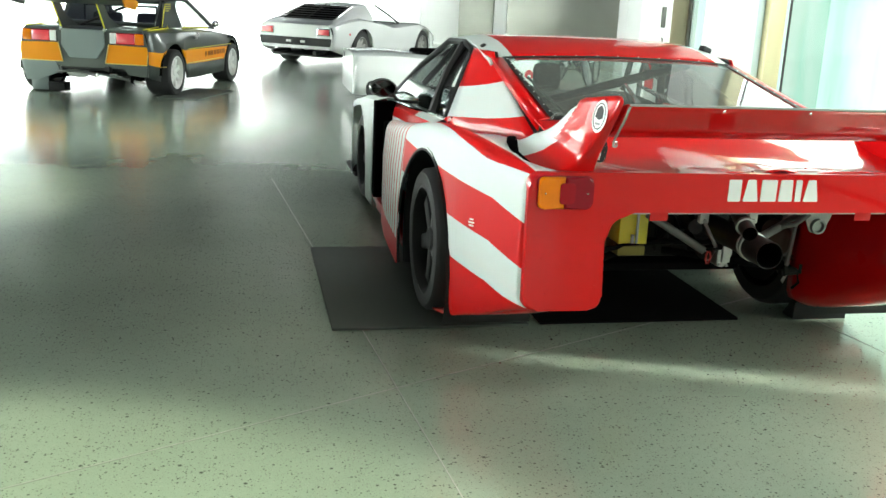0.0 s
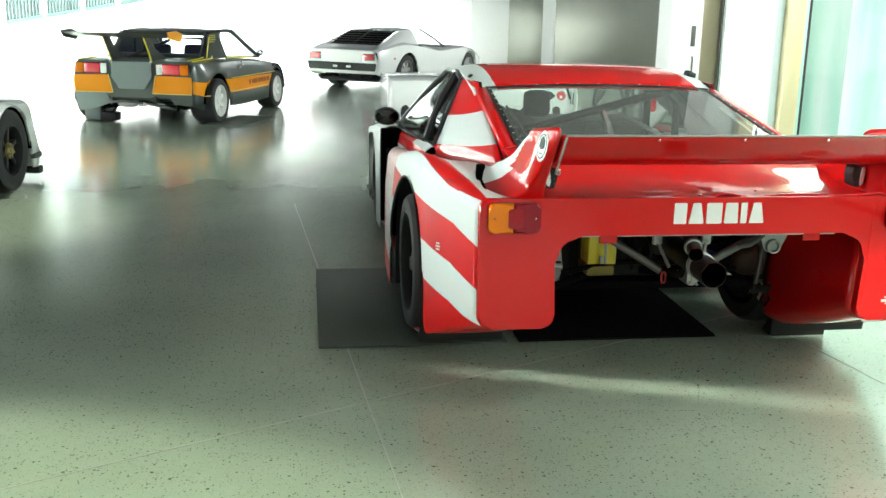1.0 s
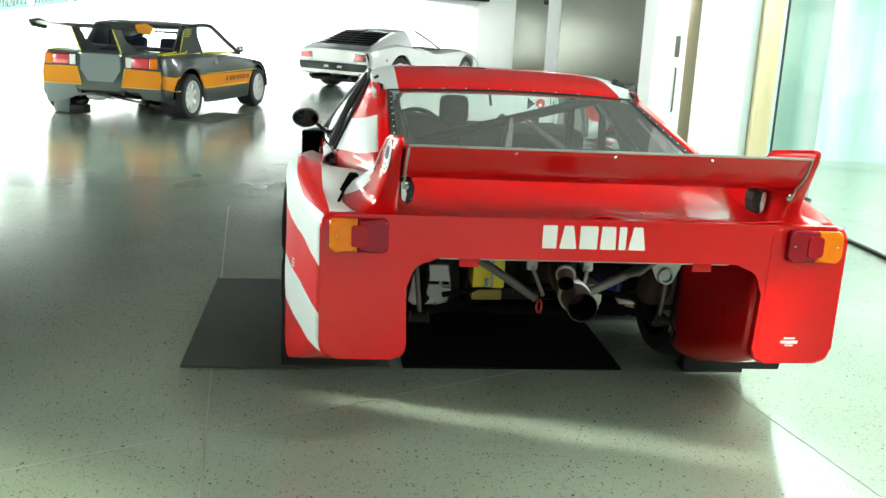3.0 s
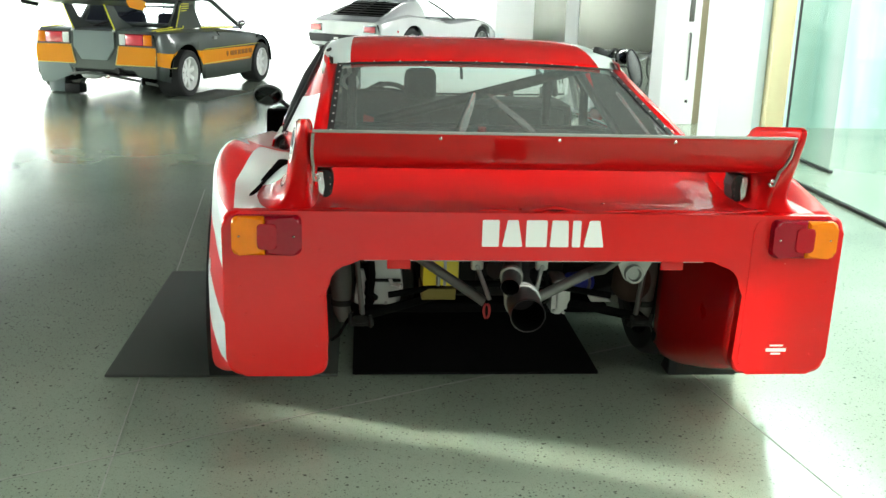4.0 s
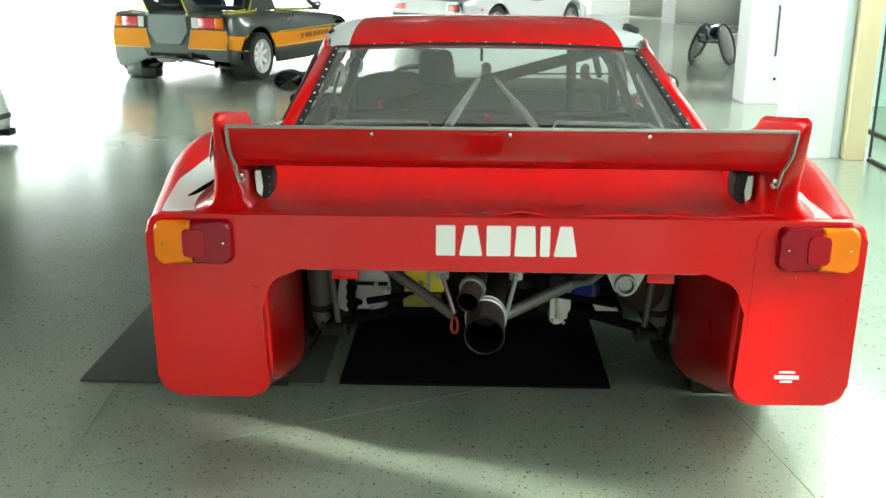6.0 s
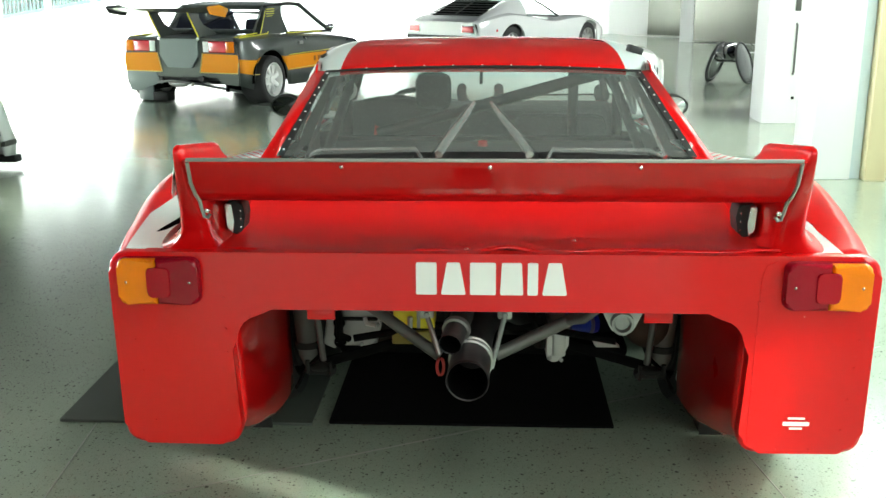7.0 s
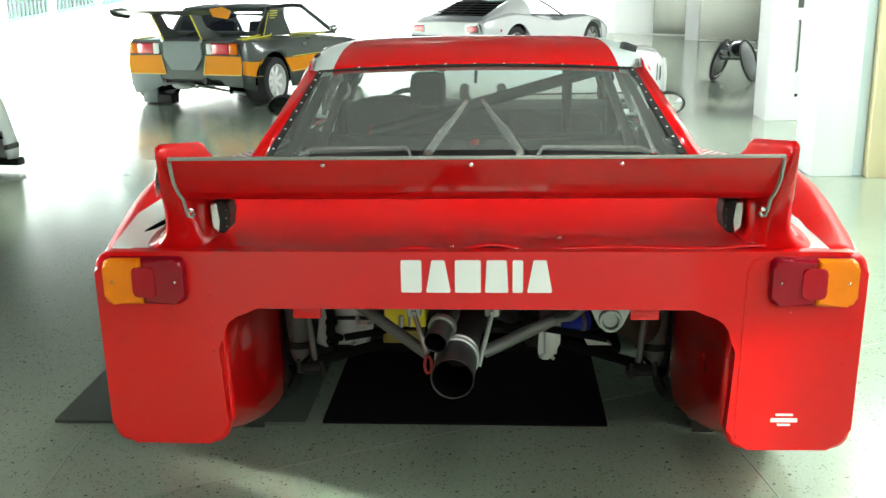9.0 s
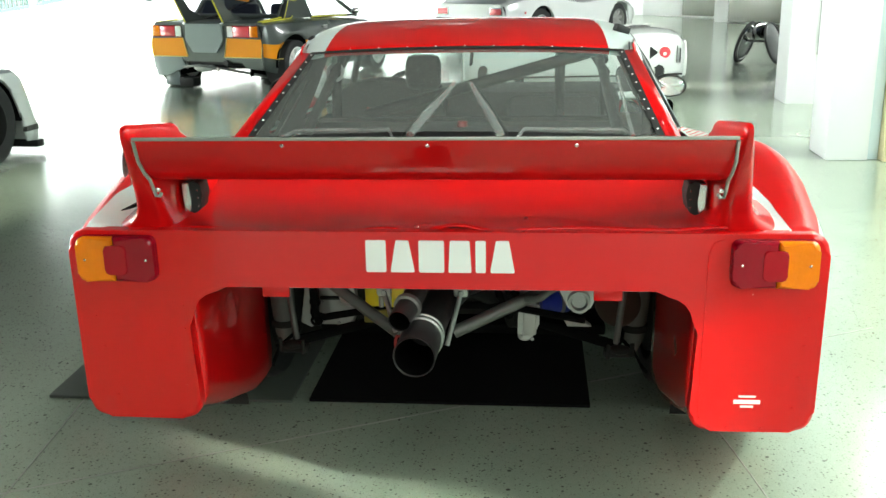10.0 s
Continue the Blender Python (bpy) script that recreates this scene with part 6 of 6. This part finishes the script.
# ---- the small white open racer in front of the red car ----
def white_racer():
    car = thing("open_racer", "small white open racing car with cut-off tail", "car", pose(0.63, 9.2, 0, 0, 0, 90))
    keys = [(-1.22, 0.50, 0.20, 0.56, 0.40, 0.44, 0.575), (-1.17, 0.54, 0.18, 0.60, 0.42, 0.46, 0.64), (-1.08, 0.57, 0.17, 0.63, 0.42, 0.48, 0.685), (-0.85, 0.58, 0.16, 0.64, 0.42, 0.50, 0.71), (-0.6, 0.58, 0.15, 0.64, 0.42, 0.52, 0.69), (0.0, 0.56, 0.15, 0.62, 0.42, 0.50, 0.64), (0.7, 0.58, 0.15, 0.64, 0.42, 0.50, 0.67), (1.05, 0.58, 0.17, 0.63, 0.42, 0.52, 0.66), (1.15, 0.57, 0.18, 0.62, 0.42, 0.52, 0.655)]
    thicken(part("body", skin(keys, 30), car_white, car), 0.01)
    part("tail_panel", prism(rounded([(-0.60, 0.18), (-0.62, 0.60), (-0.52, 0.665), (0.52, 0.665), (0.62, 0.60), (0.60, 0.18)], 0.05, 4), 1.15, 1.17, 0.006), car_white, car)
    part("nose_panel", prism(rounded([(-0.50, 0.20), (-0.55, 0.42), (-0.43, 0.58), (0.43, 0.58), (0.55, 0.42), (0.50, 0.20)], 0.05, 4), -1.25, -1.21, 0.01), car_white, car)
    for s in (-1, 1):
        part("tail_lamp", lathe([(0.001, 0.012), (0.045, 0.01), (0.052, 0)], 20, pose(s * 0.40, -1.25, 0.45, 0, 0, -90)), pink_lens, car)
        wheel(car, s * 0.52, -0.75, 0.26, 0.26, 0.2, s, alloy, 6, 0.6)
        wheel(car, s * 0.52, 0.75, 0.26, 0.26, 0.2, s, alloy, 6, 0.6)
        part("roundel", lathe([(0.001, 0.006), (0.055, 0.005), (0.060, 0)], 24, pose(s * 0.632, -1.00, 0.47, 0, 0, 0 if s > 0 else 180)), pink_lens, car, "red round lamp")
        part("lamp_boss", lathe([(0.001, 0.010), (0.018, 0.009), (0.020, 0.003)], 16, pose(s * 0.634, -1.00, 0.455, 0, 0, 0 if s > 0 else 180)), decal_white, car)
        for k in range(2):
            part("vent_slot", boxed((min(s * 0.585, s * 0.622), -1.135 - 0.035 * k, 0.36), (max(s * 0.585, s * 0.622), -1.127 - 0.035 * k, 0.54 - 0.03 * k), 0.002), satin_black, car)
        part("sill_strip", tubed([(s * 0.575, -1.20, 0.235), (s * 0.60, -0.9, 0.225), (s * 0.60, 0.6, 0.21)], 0.010, 6), satin_black, car)
        part("vent", prism([(-0.84, 0.40), (-0.93, 0.47), (-0.84, 0.54)], s * 0.637 - 0.006, s * 0.637 + 0.006, 0, "x"), satin_black, car)
    part("filler", lathe([(0.001, 0.008), (0.028, 0.006), (0.032, 0)], 16, pose(0.40, 1.17, 0.58, 0, 0, 90)), satin_black, car)
    part("cockpit", boxed((-0.36, -0.25, 0.30), (0.36, 0.35, 0.70), 0.04), soot_and_shade, car)
    part("aero_screen", loft([[(-0.38, -0.30, 0.66), (0.38, -0.30, 0.66)], [(-0.34, -0.22, 0.78), (0.34, -0.22, 0.78)]]), car_glass, car)
    return car


white_racer()


# ---- the white car at the side ----
def side_car():
    car = thing("white_rally_car", "white rally car with black spoked wheels", "car", pose(-4.74, 4.74, 0, 0, 0, -6))
    arches = [(0.16, 0.29, 0.40), (-2.45, 0.30, 0.40)]
    keys = [(-3.2, 0.74, 0.25, 0.84, 0.5, 0.72, 0.86), (-2.4, 0.82, 0.18, 0.88, 0.55, 0.80, 0.92), (-1.2, 0.82, 0.17, 0.88, 0.55, 0.80, 0.86), (-0.4, 0.83, 0.16, 0.88, 0.55, 0.82, 0.775), (0.0, 0.84, 0.17, 0.88, 0.55, 0.82, 0.73), (0.42, 0.85, 0.14, 0.88, 0.52, 0.82, 0.70), (0.62, 0.84, 0.12, 0.87, 0.44, 0.80, 0.67), (0.80, 0.82, 0.10, 0.84, 0.22, 0.78, 0.30)]
    thicken(part("body", skin(keys, 48, arches), car_white, car), 0.012)
    part("nose_panel", boxed((-0.81, 0.79, 0.10), (0.81, 0.84, 0.28), 0.015), car_white, car)
    part("front_lip", boxed((-0.83, 0.77, 0.04), (0.83, 0.87, 0.10), 0.01), satin_black, car)
    part("bonnet_seam", tubed([(0.81, -1.0, 0.835), (0.815, -0.4, 0.783), (0.80, 0.38, 0.698)], 0.006, 6), satin_black, car)
    for s in (-1, 1):
        for wy in (0.16, -2.45):
            part("wheel_well", loft([[(s * 0.48, wy + 0.415 * math.cos(a), 0.29 + 0.415 * math.sin(a)), (s * 0.855, wy + 0.415 * math.cos(a), 0.29 + 0.415 * math.sin(a))] for a in steps(0, math.pi, 14)]), bay_shade, car)
            part("well_wall", boxed((min(s * 0.46, s * 0.48), wy - 0.41, 0.14), (max(s * 0.46, s * 0.48), wy + 0.41, 0.70)), bay_shade, car, smooth=False)
        part("sill_skirt", boxed((min(s * 0.76, s * 0.87), -2.0, 0.09), (max(s * 0.76, s * 0.87), -0.42, 0.165), 0.01), satin_black, car)
        wheel(car, s * 0.75, 0.16, 0.33, 0.33, 0.24, s, satin_black, 6, 0.62, thick=0.10, hub_mat=hub_brass)
        wheel(car, s * 0.75, -2.45, 0.31, 0.31, 0.24, s, satin_black, 6, 0.62, thick=0.10, hub_mat=hub_brass)
        # white side panel with rows of small black lettering, riveted along the sill
        panel = part("side_panel", prism(rounded([(-1.95, 0.168), (-0.29, 0.168), (-0.262, 0.60), (-0.36, 0.66), (-1.95, 0.68)], 0.012, 3), s * 0.885 - 0.004, s * 0.885 + 0.006, 0.002, "x"), car_white, car)
        for row, (z, gap) in enumerate(((0.60, 3), (0.555, 4), (0.51, 3), (0.455, 9), (0.42, 9), (0.385, 9), (0.35, 9), (0.315, 9), (0.27, 5), (0.235, 4))):
            for k in range(6):
                y0 = -0.315 - 0.115 * k - 0.012 * ((row * 3 + k) % 4)
                part("panel_marking", boxed((min(s * 0.891, s * 0.8935), y0 - 0.02 - 0.009 * gap, z), (max(s * 0.891, s * 0.8935), y0, z + (0.024 if gap < 6 else 0.009)), 0.0), satin_black, panel, smooth=False)
        for k in range(10):
            part("sill_rivet", lathe([(0.001, 0.004), (0.007, 0.003), (0.009, 0)], 8, pose(s * 0.87, -0.50 - 0.14 * k, 0.135, 0, 0, 0 if s > 0 else 180)), decal_white, car)
        for k in range(5):
            part("side_marking", boxed((min(s * 0.83, s * 0.868), 0.60 + 0.035 * k, 0.20), (max(s * 0.83, s * 0.868), 0.625 + 0.035 * k, 0.24)), grey_tube, car, smooth=False)
        facing(part("side_window", loft([[(s * 0.54, -2.3, 1.16), (s * 0.72, -2.4, 0.84)], [(s * 0.53, -1.2, 1.16), (s * 0.72, -0.7, 0.78)]]), car_glass, car), (s, 0, 0))
    part("roof", loft([[(x, y, z - 0.03 * (x / 0.53) ** 2) for x in steps(-0.56, 0.56, 8)] for y, z in ((-2.6, 1.12), (-2.2, 1.19), (-1.5, 1.2), (-1.15, 1.17))]), car_white, car)
    facing(part("windscreen", loft([[(-0.54, -1.15, 1.17), (0.54, -1.15, 1.17)], [(-0.72, -0.65, 0.78), (0.72, -0.65, 0.78)]]), car_glass, car), (0, -1, 0))
    return car


side_car()


# ---- polished racing trike ----
def trike():
    t = thing("racing_trike", "polished chrome racing trike with leaning disc wheels", "trike", pose(3.33, 11.8, 0, 0, 0, -34))
    for s in (-1, 1):
        m = pose(s * 0.205, 0, 0.292, 0, -s * 17, 0)
        disc = part("wheel", lathe([(0.001, 0.02), (0.1, 0.018), (0.275, 0.006), (0.288, 0.0), (0.275, -0.006), (0.1, -0.012), (0.001, -0.014)], 48, m), disc_metal, t, "polished disc wheel")
        part("tyre", lathe([(0.275, 0.012), (0.291, 0.012), (0.300, 0), (0.291, -0.012), (0.275, -0.012)], 48, m), rubber, disc)
        part("push_rim", lathe([(0.235, -s * 0.020), (0.241, -s * 0.026), (0.247, -s * 0.020), (0.241, -s * 0.014), (0.235, -s * 0.020)], 40, m), chrome, disc)
        part("hub", lathe([(0.001, -s * 0.030), (0.026, -s * 0.028), (0.030, -s * 0.012)], 18, m), chrome, disc)
        part("seat_side", loft([[(s * 0.13, y, z0), (s * 0.155, y, (z0 + z1) / 2), (s * 0.125, y, z1)] for y, z0, z1 in ((-0.17, 0.40, 0.50), (-0.08, 0.34, 0.57), (0.10, 0.33, 0.57), (0.28, 0.34, 0.48))]), chrome, t)
    rows = []
    for y, w, z0, z1 in ((-0.20, 0.03, 0.42, 0.52), (-0.12, 0.11, 0.34, 0.57), (0.05, 0.14, 0.31, 0.58), (0.25, 0.12, 0.31, 0.53), (0.5, 0.05, 0.33, 0.46)):
        rows.append([(w * math.cos(a) * (0.6 + 0.4 * math.sin(a) ** 2), y, (z0 + z1) / 2 + (z1 - z0) / 2 * math.sin(a)) for a in [2 * math.pi * k / 16 for k in range(16)]])
    part("fairing", loft(rows, closed=True, caps=True), chrome, t, "polished seat fairing")
    part("frame", tubed([(0, 0.4, 0.40), (0, 0.9, 0.36), (0, 1.22, 0.40)], 0.02, 10), chrome, t)
    part("axle", tubed([(-0.22, 0, 0.31), (0.22, 0, 0.31)], 0.013, 10), satin_black, t)
    for s in (-1, 1):
        part("fork_blade", tubed([(s * 0.03, 1.22, 0.42), (s * 0.034, 1.45, 0.25)], 0.010, 8), steel, t)
    part("handlebar", tubed([(-0.13, 1.10, 0.50), (-0.11, 1.20, 0.44), (0, 1.22, 0.42), (0.11, 1.20, 0.44), (0.13, 1.10, 0.50)], 0.010, 8), steel, t)
    fw = part("front_wheel", lathe([(0.22, 0.012), (0.245, 0.012), (0.252, 0), (0.245, -0.012), (0.22, -0.012), (0.22, 0.012)], 36, pose(0, 1.45, 0.252)), rubber, t)
    for k in range(8):
        a = math.pi * k / 8
        part("spoke", tubed([(0, 1.45 + 0.22 * math.cos(a), 0.252 + 0.22 * math.sin(a)), (0, 1.45 - 0.22 * math.cos(a), 0.252 - 0.22 * math.sin(a))], 0.004, 5), steel, fw)
    return t


trike()
